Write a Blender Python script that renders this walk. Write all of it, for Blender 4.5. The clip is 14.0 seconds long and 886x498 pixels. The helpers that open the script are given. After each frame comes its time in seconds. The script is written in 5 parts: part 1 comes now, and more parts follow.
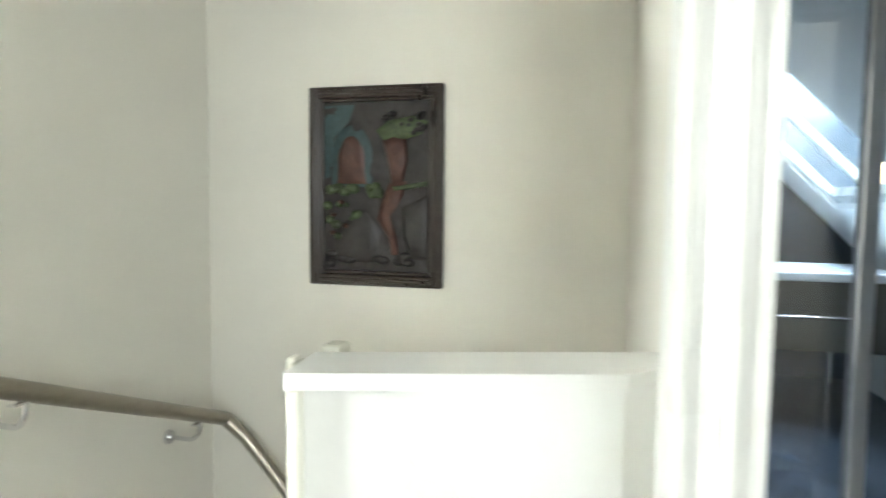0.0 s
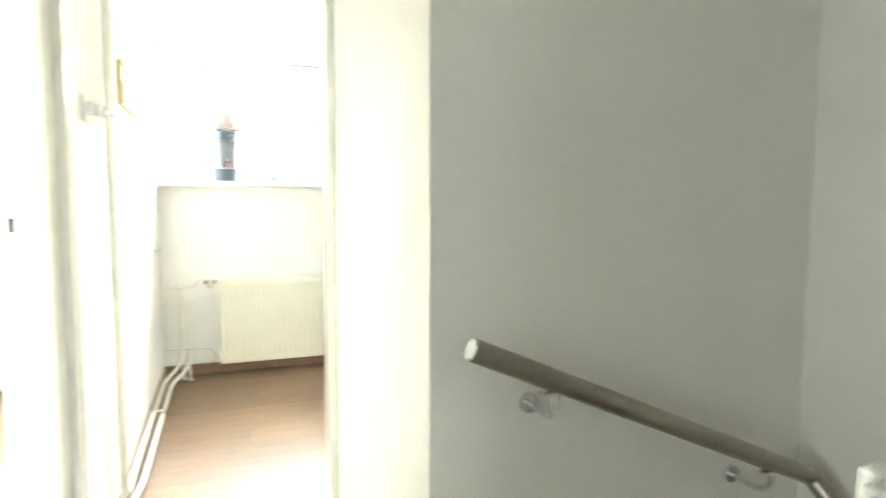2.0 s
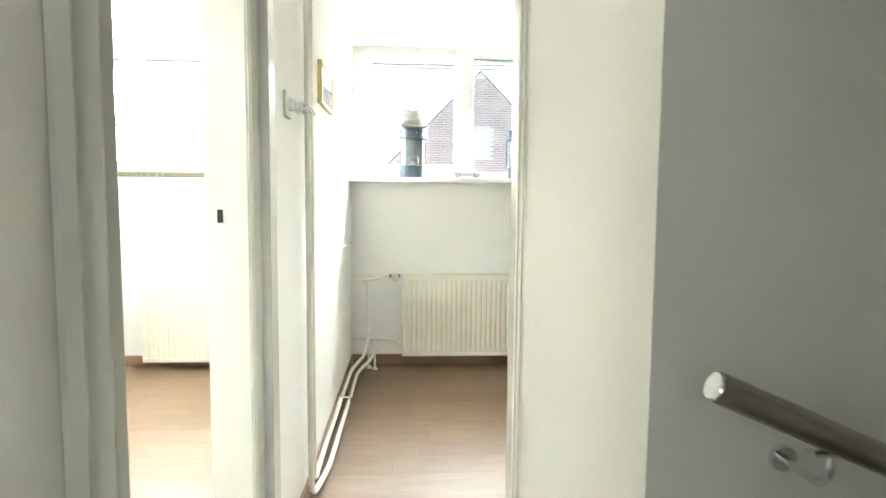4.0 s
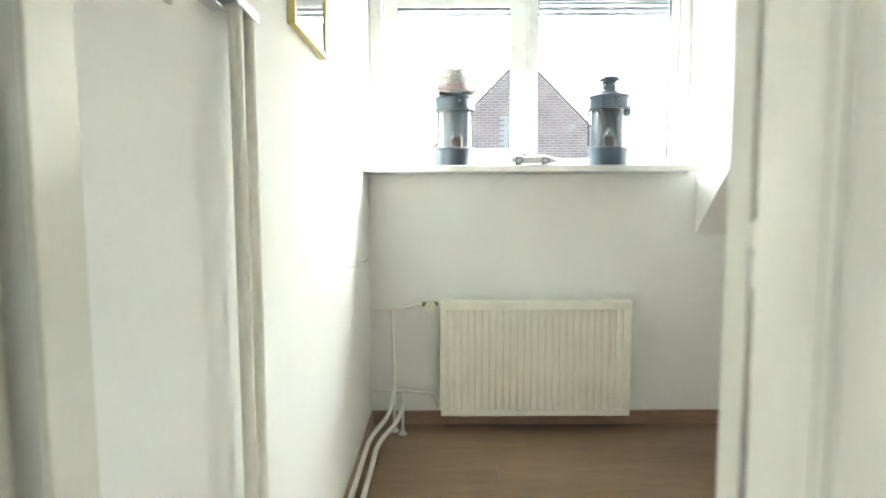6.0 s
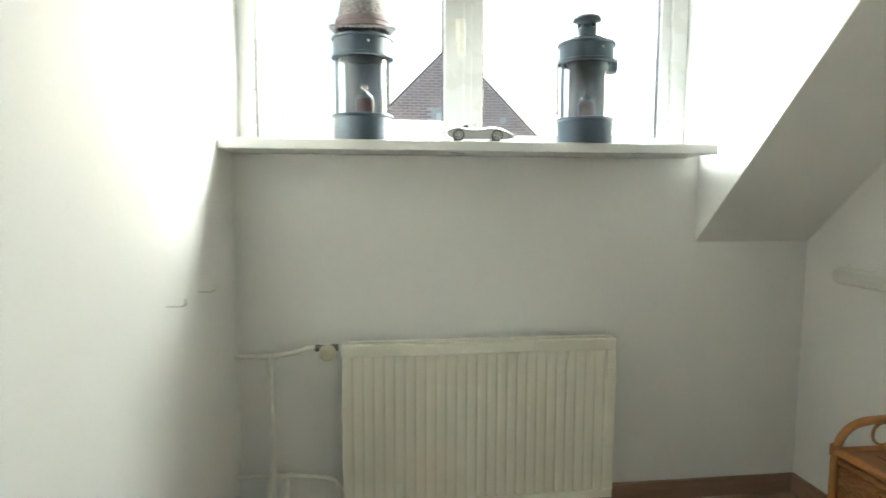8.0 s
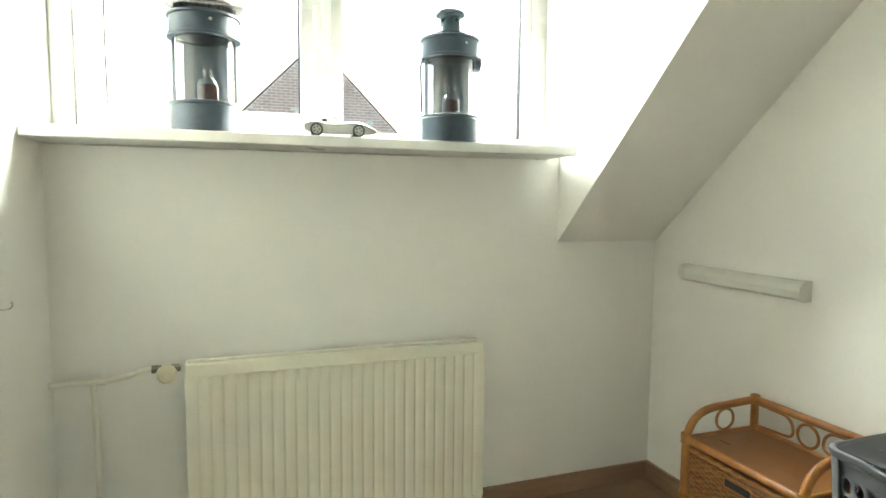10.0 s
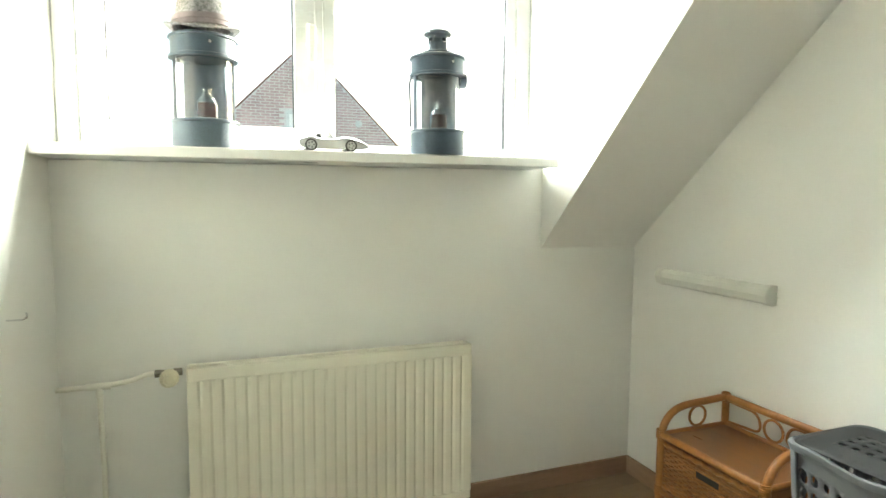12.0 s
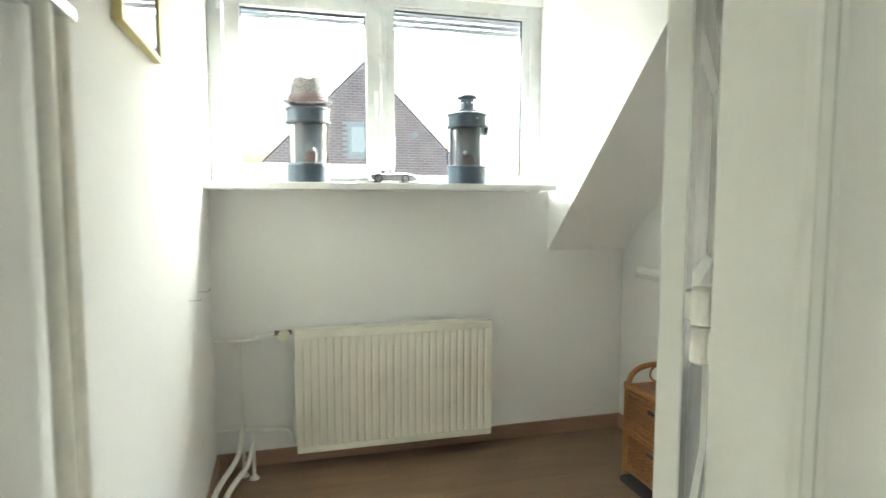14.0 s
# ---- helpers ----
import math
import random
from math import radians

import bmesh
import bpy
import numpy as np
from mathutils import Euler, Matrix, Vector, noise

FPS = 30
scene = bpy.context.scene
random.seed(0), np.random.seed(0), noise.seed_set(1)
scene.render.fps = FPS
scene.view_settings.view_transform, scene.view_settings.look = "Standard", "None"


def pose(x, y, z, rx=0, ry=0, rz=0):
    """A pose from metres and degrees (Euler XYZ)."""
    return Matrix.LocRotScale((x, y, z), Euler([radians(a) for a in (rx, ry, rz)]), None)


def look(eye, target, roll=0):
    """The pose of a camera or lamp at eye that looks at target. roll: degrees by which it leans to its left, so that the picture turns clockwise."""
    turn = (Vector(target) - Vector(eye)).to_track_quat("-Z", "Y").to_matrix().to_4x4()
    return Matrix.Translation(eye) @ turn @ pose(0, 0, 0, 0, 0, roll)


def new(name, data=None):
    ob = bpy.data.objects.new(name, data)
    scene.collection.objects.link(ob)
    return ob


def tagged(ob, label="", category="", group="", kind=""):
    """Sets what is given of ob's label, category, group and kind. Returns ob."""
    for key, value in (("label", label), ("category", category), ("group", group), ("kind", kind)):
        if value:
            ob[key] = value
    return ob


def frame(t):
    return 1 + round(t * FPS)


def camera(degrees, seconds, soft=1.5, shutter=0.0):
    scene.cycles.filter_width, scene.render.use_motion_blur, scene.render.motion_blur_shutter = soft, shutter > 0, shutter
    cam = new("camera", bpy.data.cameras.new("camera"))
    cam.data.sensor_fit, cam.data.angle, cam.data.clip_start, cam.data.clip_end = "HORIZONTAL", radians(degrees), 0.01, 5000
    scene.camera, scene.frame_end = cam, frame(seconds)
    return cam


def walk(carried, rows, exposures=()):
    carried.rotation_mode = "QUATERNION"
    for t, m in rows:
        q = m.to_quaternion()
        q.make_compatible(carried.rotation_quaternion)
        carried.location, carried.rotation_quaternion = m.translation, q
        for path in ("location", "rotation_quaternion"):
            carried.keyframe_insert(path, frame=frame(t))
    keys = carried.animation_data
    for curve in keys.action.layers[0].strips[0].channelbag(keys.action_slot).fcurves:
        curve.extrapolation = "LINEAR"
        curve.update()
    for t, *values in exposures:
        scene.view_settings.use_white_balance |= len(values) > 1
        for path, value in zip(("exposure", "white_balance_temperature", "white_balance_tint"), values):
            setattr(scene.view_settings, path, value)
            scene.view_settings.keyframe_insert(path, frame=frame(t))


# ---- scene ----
cam = camera(74.0, 14.0, soft=1.5, shutter=0.5)
PATH = [
    (0, (0.329, -4.733, 1.321), (2.273, -4.284, 1.185), 0.6),
    (0.5, (0.454, -4.664, 1.317), (2.273, -3.844, 1.174), 0.9),
    (1, (0.6, -4.588, 1.292), (2.13, -3.31, 1.141), 0.6),
    (1.5, (0.688, -4.556, 1.288), (1.817, -2.913, 1.126), 0.1),
    (2, (0.703, -4.582, 1.276), (1.399, -2.713, 1.116), 0.2),
    (2.5, (0.696, -4.584, 1.265), (1.119, -2.636, 1.11), 0.4),
    (3, (0.689, -4.596, 1.255), (0.96, -2.621, 1.094), 0.6),
    (5.5, (0.712, -3.505, 1.276), (0.74, -1.513, 1.101), -0.2),
    (6, (0.675, -3.128, 1.259), (0.671, -1.136, 1.081), -0.2),
    (6.2, (0.649, -2.992, 1.261), (0.645, -1.0, 1.083), -0.0),
    (6.5, (0.62, -2.823, 1.259), (0.636, -0.831, 1.081), -0.1),
    (7, (0.646, -2.505, 1.233), (0.721, -0.514, 1.057), -0.0),
    (7.5, (0.684, -2.294, 1.255), (0.812, -0.307, 1.062), 0.0),
    (8, (0.759, -2.135, 1.238), (1.0, -0.159, 1.051), 0.2),
    (8.5, (0.785, -2.057, 1.23), (1.218, -0.114, 1.032), 0.5),
    (9, (0.791, -2.021, 1.221), (1.373, -0.116, 1.041), 0.5),
    (11.5, (0.815, -2.044, 1.247), (1.514, -0.178, 1.074), 0.4),
    (12, (0.77, -2.12, 1.266), (1.475, -0.257, 1.09), 0.3),
    (12.5, (0.728, -2.272, 1.286), (1.435, -0.41, 1.113), 0.3),
    (13, (0.696, -2.523, 1.33), (1.387, -0.654, 1.158), 0.3),
    (13.5, (0.634, -2.761, 1.333), (1.287, -0.877, 1.17), 0.2),
    (14, (0.606, -2.96, 1.333), (1.131, -1.037, 1.167), 0.1),
]
walk(cam, [(t, look(eye, target, roll)) for t, eye, target, roll in PATH],
     exposures=[(0.0, 4.4, 6050, 4), (0.6, 4.6, 6050, 4), (1.0, 4.38, 6050, 4), (1.5, 4.02, 6100, 4), (2.0, 3.9, 6080, 4), (3.0, 3.5, 6050, 4), (5.3, 2.85, 6000, 4), (6.0, 2.78, 5950, 3),
                (6.5, 2.7, 5950, 3), (7.0, 2.4, 5950, 2), (7.5, 2.12, 5950, 2), (8.0, 2.0, 6050, 2), (8.5, 1.99, 6150, 2), (9.0, 2.26, 6350, -2),
                (11.4, 2.6, 6450, -3), (12.0, 2.55, 6450, -3), (12.5, 2.36, 6350, -1), (13.0, 2.21, 6200, 3), (13.5, 2.2, 6000, 3), (14.0, 2.38, 6000, 2)])

# ---- light ----
world = bpy.data.worlds.new("world")
scene.world = world
world.use_nodes = True
wn = world.node_tree.nodes
sky = wn.new("ShaderNodeTexSky")
sky.sky_type, sky.sun_disc = "NISHITA", False
sky.sun_elevation, sky.sun_rotation = radians(17), radians(62.7)
sky.air_density, sky.dust_density, sky.ozone_density = 1.0, 6.0, 1.0
wn["Background"].inputs[1].default_value = 0.15
world.node_tree.links.new(sky.outputs[0], wn["Background"].inputs[0])

sun = new("sun", bpy.data.lights.new("sun", "SUN"))
sun.data.energy, sun.data.angle, sun.data.color = 2.4, radians(2.0), (1.0, 0.95, 0.88)
sun.matrix_world = look((40, 22, 15), (40 - 1.94, 22 - 1.0, 15 - 0.66))


def area_lamp(name, eye, target, width, height, watts, color=(1.0, 0.98, 0.95)):
    """An area lamp: daylight through a built window, or fill added where none is built."""
    ob = new(name, bpy.data.lights.new(name, "AREA"))
    ob.data.shape, ob.data.size, ob.data.size_y = "RECTANGLE", width, height
    ob.data.energy, ob.data.color = watts, color
    ob.matrix_world = look(eye, target)


area_lamp("skylight_small_room", (1.3, 1.0, 3.0), (1.1, -0.9, 1.1), 1.6, 1.2, 68)
area_lamp("skylight_bedroom", (-1.33, 0.30, 1.90), (-1.33, -1.0, 1.4), 1.9, 1.0, 27)
# added lamp for unseen daylight from the front room; no window is built there
area_lamp("front_room_fill", (-2.8, -6.1, 1.7), (1.2, -3.8, 1.0), 1.6, 1.2, 3.7)
# added fill at the landing's end, which has no window; brightens the rail wall
area_lamp("landing_fill", (0.55, -6.85, 1.55), (0.9, -3.6, 1.0), 0.62, 1.1, 1.6)
area_lamp("skylight_bathroom", (4.5, -6.75, 2.55), (4.1, -5.5, 0.9), 1.1, 0.8, 11, (0.6, 0.8, 1.0))


# ---- materials ----
def paint(name, color, rough=0.5, metal=0.0, scale=6.0, vary=0.06, bump=0.15, fine=180.0, stretch=(1, 1, 1), spec=0.5,
          random_piece=0.0):
    """A surface with broad and fine variation of colour, gloss and relief."""
    mat = bpy.data.materials.new(name)
    mat.use_nodes = True
    n, l = mat.node_tree.nodes, mat.node_tree.links
    bsdf = n["Principled BSDF"]
    coord, mapping = n.new("ShaderNodeTexCoord"), n.new("ShaderNodeMapping")
    mapping.inputs["Scale"].default_value = stretch
    l.new(coord.outputs["Object"], mapping.inputs["Vector"])
    broad, grain = n.new("ShaderNodeTexNoise"), n.new("ShaderNodeTexNoise")
    broad.inputs["Scale"].default_value, broad.inputs["Detail"].default_value = scale, 6
    grain.inputs["Scale"].default_value, grain.inputs["Detail"].default_value = fine, 4
    for tex in (broad, grain):
        l.new(mapping.outputs[0], tex.inputs["Vector"])
    ramp = n.new("ShaderNodeValToRGB")
    lo, hi = 1 - vary, 1 + vary
    ramp.color_ramp.elements[0].position, ramp.color_ramp.elements[1].position = 0.3, 0.7
    ramp.color_ramp.elements[0].color = (*[min(1, c * lo) for c in color], 1)
    ramp.color_ramp.elements[1].color = (*[min(1, c * hi) for c in color], 1)
    mix = n.new("ShaderNodeMath")
    mix.operation, mix.inputs[1].default_value = "MULTIPLY_ADD", 0.35
    l.new(grain.outputs[0], mix.inputs[0])
    half = n.new("ShaderNodeMath")
    half.operation, half.inputs[1].default_value = "MULTIPLY", 0.65
    l.new(broad.outputs[0], half.inputs[0])
    l.new(half.outputs[0], mix.inputs[2])
    l.new(mix.outputs[0], ramp.inputs[0])
    out = ramp.outputs[0]
    if random_piece:
        info, hsv = n.new("ShaderNodeObjectInfo"), n.new("ShaderNodeHueSaturation")
        span = n.new("ShaderNodeMapRange")
        span.inputs[3].default_value, span.inputs[4].default_value = 1 - random_piece, 1 + random_piece
        l.new(info.outputs["Random"], span.inputs[0])
        l.new(span.outputs[0], hsv.inputs["Value"])
        l.new(out, hsv.inputs["Color"])
        out = hsv.outputs[0]
    l.new(out, bsdf.inputs["Base Color"])
    gloss = n.new("ShaderNodeMapRange")
    gloss.inputs[3].default_value, gloss.inputs[4].default_value = max(0.02, rough - 0.08), min(1, rough + 0.08)
    l.new(broad.outputs[0], gloss.inputs[0])
    l.new(gloss.outputs[0], bsdf.inputs["Roughness"])
    bsdf.inputs["Metallic"].default_value = metal
    bsdf.inputs["Specular IOR Level"].default_value = spec
    if bump:
        relief = n.new("ShaderNodeBump")
        relief.inputs["Strength"].default_value, relief.inputs["Distance"].default_value = bump, 0.002
        l.new(mix.outputs[0], relief.inputs["Height"])
        l.new(relief.outputs[0], bsdf.inputs["Normal"])
    return mat


def clear(name, color=(1, 1, 1), rough=0.0, ior=1.45):
    mat = bpy.data.materials.new(name)
    mat.use_nodes = True
    bsdf = mat.node_tree.nodes["Principled BSDF"]
    bsdf.inputs["Base Color"].default_value = (*color, 1)
    bsdf.inputs["Transmission Weight"].default_value = 1.0
    bsdf.inputs["Roughness"].default_value, bsdf.inputs["IOR"].default_value = rough, ior
    return mat


M_WALL = paint("white_wall_paint", (0.86, 0.855, 0.81), 0.75, scale=1.6, vary=0.025, bump=0.25, fine=140)
M_HALL = paint("cream_wall_paint", (0.83, 0.81, 0.74), 0.75, scale=1.6, vary=0.03, bump=0.3, fine=140)
M_CEIL = paint("ceiling_paint", (0.82, 0.81, 0.78), 0.85, scale=2.0, vary=0.02, bump=0.2)
M_GLOSS = paint("ivory_gloss_paint", (0.80, 0.79, 0.70), 0.16, scale=5, vary=0.03, bump=0.06, fine=60)
M_SILL = paint("white_sill_paint", (0.82, 0.82, 0.79), 0.3, scale=5, vary=0.02, bump=0.04)
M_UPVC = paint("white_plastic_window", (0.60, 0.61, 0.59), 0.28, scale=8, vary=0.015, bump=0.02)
M_RAD = paint("cream_radiator_enamel", (0.80, 0.78, 0.66), 0.32, scale=8, vary=0.03, bump=0.05)
M_PIPE = paint("painted_pipe", (0.81, 0.79, 0.70), 0.38, scale=20, vary=0.05, bump=0.15, fine=90)
M_BRASS = paint("dull_nickel", (0.20, 0.185, 0.15), 0.42, 0.9, scale=40, vary=0.15, bump=0.1)
M_CHROME = paint("chrome", (0.75, 0.75, 0.77), 0.12, 1.0, scale=20, vary=0.04, bump=0.02)
M_STEEL = paint("brushed_stainless_steel", (0.36, 0.33, 0.28), 0.32, 1.0, scale=30, vary=0.1, bump=0.06, stretch=(0.1, 1, 1))
# gasket rubber, and the painted shade inside holes and gaps
M_DARK = paint("black_gasket_and_hole_shade", (0.03, 0.03, 0.035), 0.6, scale=30, vary=0.2, bump=0.1)
M_FLOOR = paint("oak_laminate", (0.235, 0.155, 0.092), 0.40, scale=2.6, vary=0.22, bump=0.12, fine=9, stretch=(0.8, 6, 6), random_piece=0.10)
M_BASE = paint("brown_wood_skirting", (0.33, 0.21, 0.135), 0.45, scale=4, vary=0.2, bump=0.15, fine=40, stretch=(1, 1, 8))
M_CARPET = paint("grey_carpet", (0.30, 0.31, 0.33), 0.95, scale=30, vary=0.15, bump=0.8, fine=500)
M_ENAMEL = paint("blue_grey_lantern_metal", (0.055, 0.078, 0.105), 0.42, 0.2, scale=14, vary=0.25, bump=0.12)
M_SMOKE = clear("smoky_glass", (0.90, 0.93, 0.95))
M_SHIELD = paint("lantern_back_sheet", (0.11, 0.14, 0.175), 0.45, 0.2, scale=14, vary=0.15, bump=0.08)
M_RED = clear("red_lamp_oil", (0.60, 0.06, 0.08), 0.05, 1.33)
M_GLASS = clear("clear_glass", (0.97, 0.98, 0.98))
M_PANE = clear("window_glass", (0.985, 0.99, 0.99), 0.0, 1.1)
M_STRAW = paint("pale_woven_straw", (0.27, 0.262, 0.262), 0.85, scale=120, vary=0.85, bump=1.0, fine=320)
M_BAND = paint("mauve_hat_band", (0.25, 0.205, 0.215), 0.8, scale=40, vary=0.2, bump=0.5, fine=300)
M_SILVER = paint("silver_car_paint", (0.62, 0.63, 0.65), 0.22, 0.6, scale=30, vary=0.05, bump=0.02)
M_RUBBER = paint("black_rubber", (0.02, 0.02, 0.02), 0.7, scale=60, vary=0.2, bump=0.2)
M_RATTAN = paint("honey_rattan_cane", (0.37, 0.160, 0.046), 0.34, scale=22, vary=0.3, bump=0.3, fine=90)
M_WICKER = paint("woven_wicker", (0.31, 0.135, 0.042), 0.5, scale=60, vary=0.4, bump=0.5, fine=200, random_piece=0.2)
M_BOARD = paint("brown_board", (0.25, 0.105, 0.034), 0.3, scale=5, vary=0.2, bump=0.1, stretch=(6, 1, 1))
M_GREY = paint("grey_plastic", (0.15, 0.16, 0.175), 0.42, scale=10, vary=0.05, bump=0.08)
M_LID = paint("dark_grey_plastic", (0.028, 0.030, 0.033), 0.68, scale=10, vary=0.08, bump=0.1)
M_LAMPWHITE = paint("off_white_plastic", (0.73, 0.725, 0.66), 0.45, scale=10, vary=0.03, bump=0.04)
M_KNOB = paint("aged_ivory_plastic", (0.66, 0.62, 0.46), 0.45, scale=20, vary=0.08, bump=0.06)
M_GOLD = paint("gilt_frame", (0.70, 0.60, 0.26), 0.4, 0.3, scale=20, vary=0.12, bump=0.1)
M_PRINT = paint("pale_print", (0.62, 0.63, 0.64), 0.8, scale=9, vary=0.35, bump=0.0)
M_WOOD_DARK = paint("dark_carved_wood", (0.022, 0.013, 0.009), 0.3, scale=14, vary=0.35, bump=0.3, fine=80, stretch=(1, 1, 0.3))
M_RELIEF = paint("dark_copper_relief", (0.024, 0.021, 0.021), 0.42, 0.35, scale=18, vary=0.5, bump=0.8, fine=60)
M_RELIEF_RED = paint("reddish_copper_relief", (0.062, 0.026, 0.019), 0.4, 0.35, scale=18, vary=0.45, bump=0.8, fine=60)
M_RELIEF_GREEN = paint("green_patina_relief", (0.045, 0.065, 0.025), 0.55, 0.1, scale=24, vary=0.7, bump=0.9, fine=80)
M_RELIEF_BLUE = paint("blue_patina_relief", (0.030, 0.055, 0.060), 0.5, 0.2, scale=10, vary=0.5, bump=0.6, fine=60)
# brick colour raised to carry the pale haze over the neighbour house
M_BRICK = paint("haze_paled_brick", (0.50, 0.375, 0.365), 0.9, scale=2.5, vary=0.35, bump=0.6, fine=60)
M_MORTAR = paint("pale_mortar", (0.66, 0.64, 0.62), 0.95, scale=8, vary=0.1, bump=0.4)
M_TILE = paint("roof_tiles", (0.16, 0.08, 0.06), 0.8, scale=5, vary=0.3, bump=0.5)
M_GRASS = paint("lawn", (0.06, 0.10, 0.03), 0.95, scale=0.6, vary=0.4, bump=0.5, fine=6)
M_LEAF = paint("leaves", (0.07, 0.12, 0.04), 0.6, scale=5, vary=0.4, bump=0.2)
M_BARK = paint("bark", (0.12, 0.09, 0.06), 0.9, scale=8, vary=0.3, bump=0.8)
M_PEWTER = paint("antique_pewter", (0.25, 0.215, 0.15), 0.4, 0.85, scale=14, vary=0.15, bump=0.15)
M_LINEN = paint("white_linen", (0.80, 0.79, 0.78), 0.9, scale=9, vary=0.05, bump=0.5, fine=60)
M_TAUPE = paint("taupe_bed_panel", (0.13, 0.12, 0.10), 0.6, scale=8, vary=0.1, bump=0.2)
M_DRIED = paint("dried_flowers", (0.24, 0.16, 0.14), 0.8, scale=20, vary=0.4, bump=0.4)
M_BATHTILE = paint("dark_slate_tile", (0.045, 0.052, 0.065), 0.22, scale=4, vary=0.3, bump=0.1, random_piece=0.15)
M_TAUPETILE = paint("taupe_tile", (0.19, 0.165, 0.15), 0.3, scale=4, vary=0.2, bump=0.1, random_piece=0.1)
M_WHITEGLOSS = paint("white_ceramic", (0.82, 0.83, 0.84), 0.1, scale=4, vary=0.01, bump=0.01)
M_SHUTTER = paint("grey_shutter_slats", (0.45, 0.48, 0.52), 0.5, scale=10, vary=0.05, bump=0.05)
M_STAIR = paint("stair_wood", (0.45, 0.38, 0.28), 0.5, scale=4, vary=0.2, bump=0.2, stretch=(1, 6, 1))


# ---- building helpers ----
def finish(bm, name, mat, smooth=False):
    bmesh.ops.recalc_face_normals(bm, faces=bm.faces[:])
    me = bpy.data.meshes.new(name)
    bm.to_mesh(me)
    bm.free()
    me.materials.append(mat)
    if smooth:
        for p in me.polygons:
            p.use_smooth = True
        me.set_sharp_from_angle(angle=radians(38))
    return me


def origin(ob):
    spot = Vector(ob.location)
    while ob.parent:
        ob = ob.parent
        spot += Vector(ob.location)
    return spot


def thing(name, at, label, category, group="", rz=0.0):
    """An empty at a thing's base."""
    ob = new(name)
    ob.empty_display_size = 0.05
    ob.location, ob.rotation_euler = at, (0, 0, radians(rz))
    return tagged(ob, label, category, group)


def part(name, bm, mat, parent, label="", smooth=False, local=False):
    """Links a bmesh, given in the place's own metres, as one part of a thing."""
    if not local:
        bmesh.ops.translate(bm, verts=bm.verts[:], vec=-origin(parent))
    ob = new(name, finish(bm, name, mat, smooth))
    ob.parent = parent
    return tagged(ob, label)


def single(name, bm, mat, label, category, smooth=False, group=""):
    """A thing of one mesh, with its origin at its base."""
    lo = Vector([min(v.co[i] for v in bm.verts) for i in range(3)])
    hi = Vector([max(v.co[i] for v in bm.verts) for i in range(3)])
    base = Vector(((lo.x + hi.x) / 2, (lo.y + hi.y) / 2, lo.z))
    bmesh.ops.translate(bm, verts=bm.verts[:], vec=-base)
    ob = new(name, finish(bm, name, mat, smooth))
    ob.location = base
    return tagged(ob, label, category, group)


def structure(name, bm, mat, label, category="", smooth=False):
    ob = new(name, finish(bm, name, mat, smooth))
    return tagged(ob, label, category or name.split("_")[0], kind="structure")


def box(bm, x0, y0, z0, x1, y1, z1, bevel=0.0, segments=2):
    made = bmesh.ops.create_cube(bm, size=1)["verts"]
    for v in made:
        v.co = ((x0 + x1) / 2 + v.co.x * (x1 - x0), (y0 + y1) / 2 + v.co.y * (y1 - y0), (z0 + z1) / 2 + v.co.z * (z1 - z0))
    if bevel:
        edges = {e for v in made for e in v.link_edges}
        bmesh.ops.bevel(bm, geom=list(edges), offset=bevel, segments=segments, affect="EDGES", profile=0.5)
    return bm


def boxed(*size, bevel=0.0):
    return box(bmesh.new(), *size, bevel=bevel)


def sweep(bm, points, r, sides=12, closed=False, caps=True):
    """A round bar along a line of points; r is one radius or one for each point."""
    pts = [Vector(p) for p in points]
    radii = r if isinstance(r, (list, tuple)) else [r] * len(pts)
    count, rings, side = len(pts), [], None
    for i, p in enumerate(pts):
        before, after = (pts[i - 1], pts[(i + 1) % count]) if closed else (pts[max(i - 1, 0)], pts[min(i + 1, count - 1)])
        way = (after - before).normalized()
        if side is None:
            side = way.orthogonal().normalized()
        side = (side - way * side.dot(way)).normalized()
        up = way.cross(side)
        rings.append([bm.verts.new(p + (side * math.cos(a) + up * math.sin(a)) * radii[i])
                      for a in (2 * math.pi * k / sides for k in range(sides))])
    for i in range(count if closed else count - 1):
        a, b = rings[i], rings[(i + 1) % count]
        for k in range(sides):
            bm.faces.new((a[k], a[(k + 1) % sides], b[(k + 1) % sides], b[k]))
    if caps and not closed:
        bm.faces.new(rings[0][::-1])
        bm.faces.new(rings[-1])
    return bm


def rounded(points, radius, steps=5):
    """The line through the points with its corners rounded off."""
    pts = [Vector(p) for p in points]
    out = [pts[0]]
    for a, b, c in zip(pts, pts[1:], pts[2:]):
        cut = min(radius, (a - b).length / 2.01, (c - b).length / 2.01)
        p, q = b + (a - b).normalized() * cut, b + (c - b).normalized() * cut
        out += [p * (1 - t) ** 2 + b * 2 * t * (1 - t) + q * t * t for t in (k / steps for k in range(steps + 1))]
    return out + [pts[-1]]


def lathe(bm, centre, profile, sides=32, start=0.0, turn=360.0):
    """Turns a profile of (radius, height) round an upright axis."""
    full = turn >= 360
    steps = sides if full else sides + 1
    cols = []
    for k in range(steps):
        a = radians(start + turn * k / sides)
        cols.append([bm.verts.new((centre[0] + r * math.cos(a), centre[1] + r * math.sin(a), centre[2] + h)) for r, h in profile])
    for k in range(sides):
        a, b = cols[k], cols[(k + 1) % steps]
        for i in range(len(profile) - 1):
            bm.faces.new((a[i], b[i], b[i + 1], a[i + 1]))
    return bm


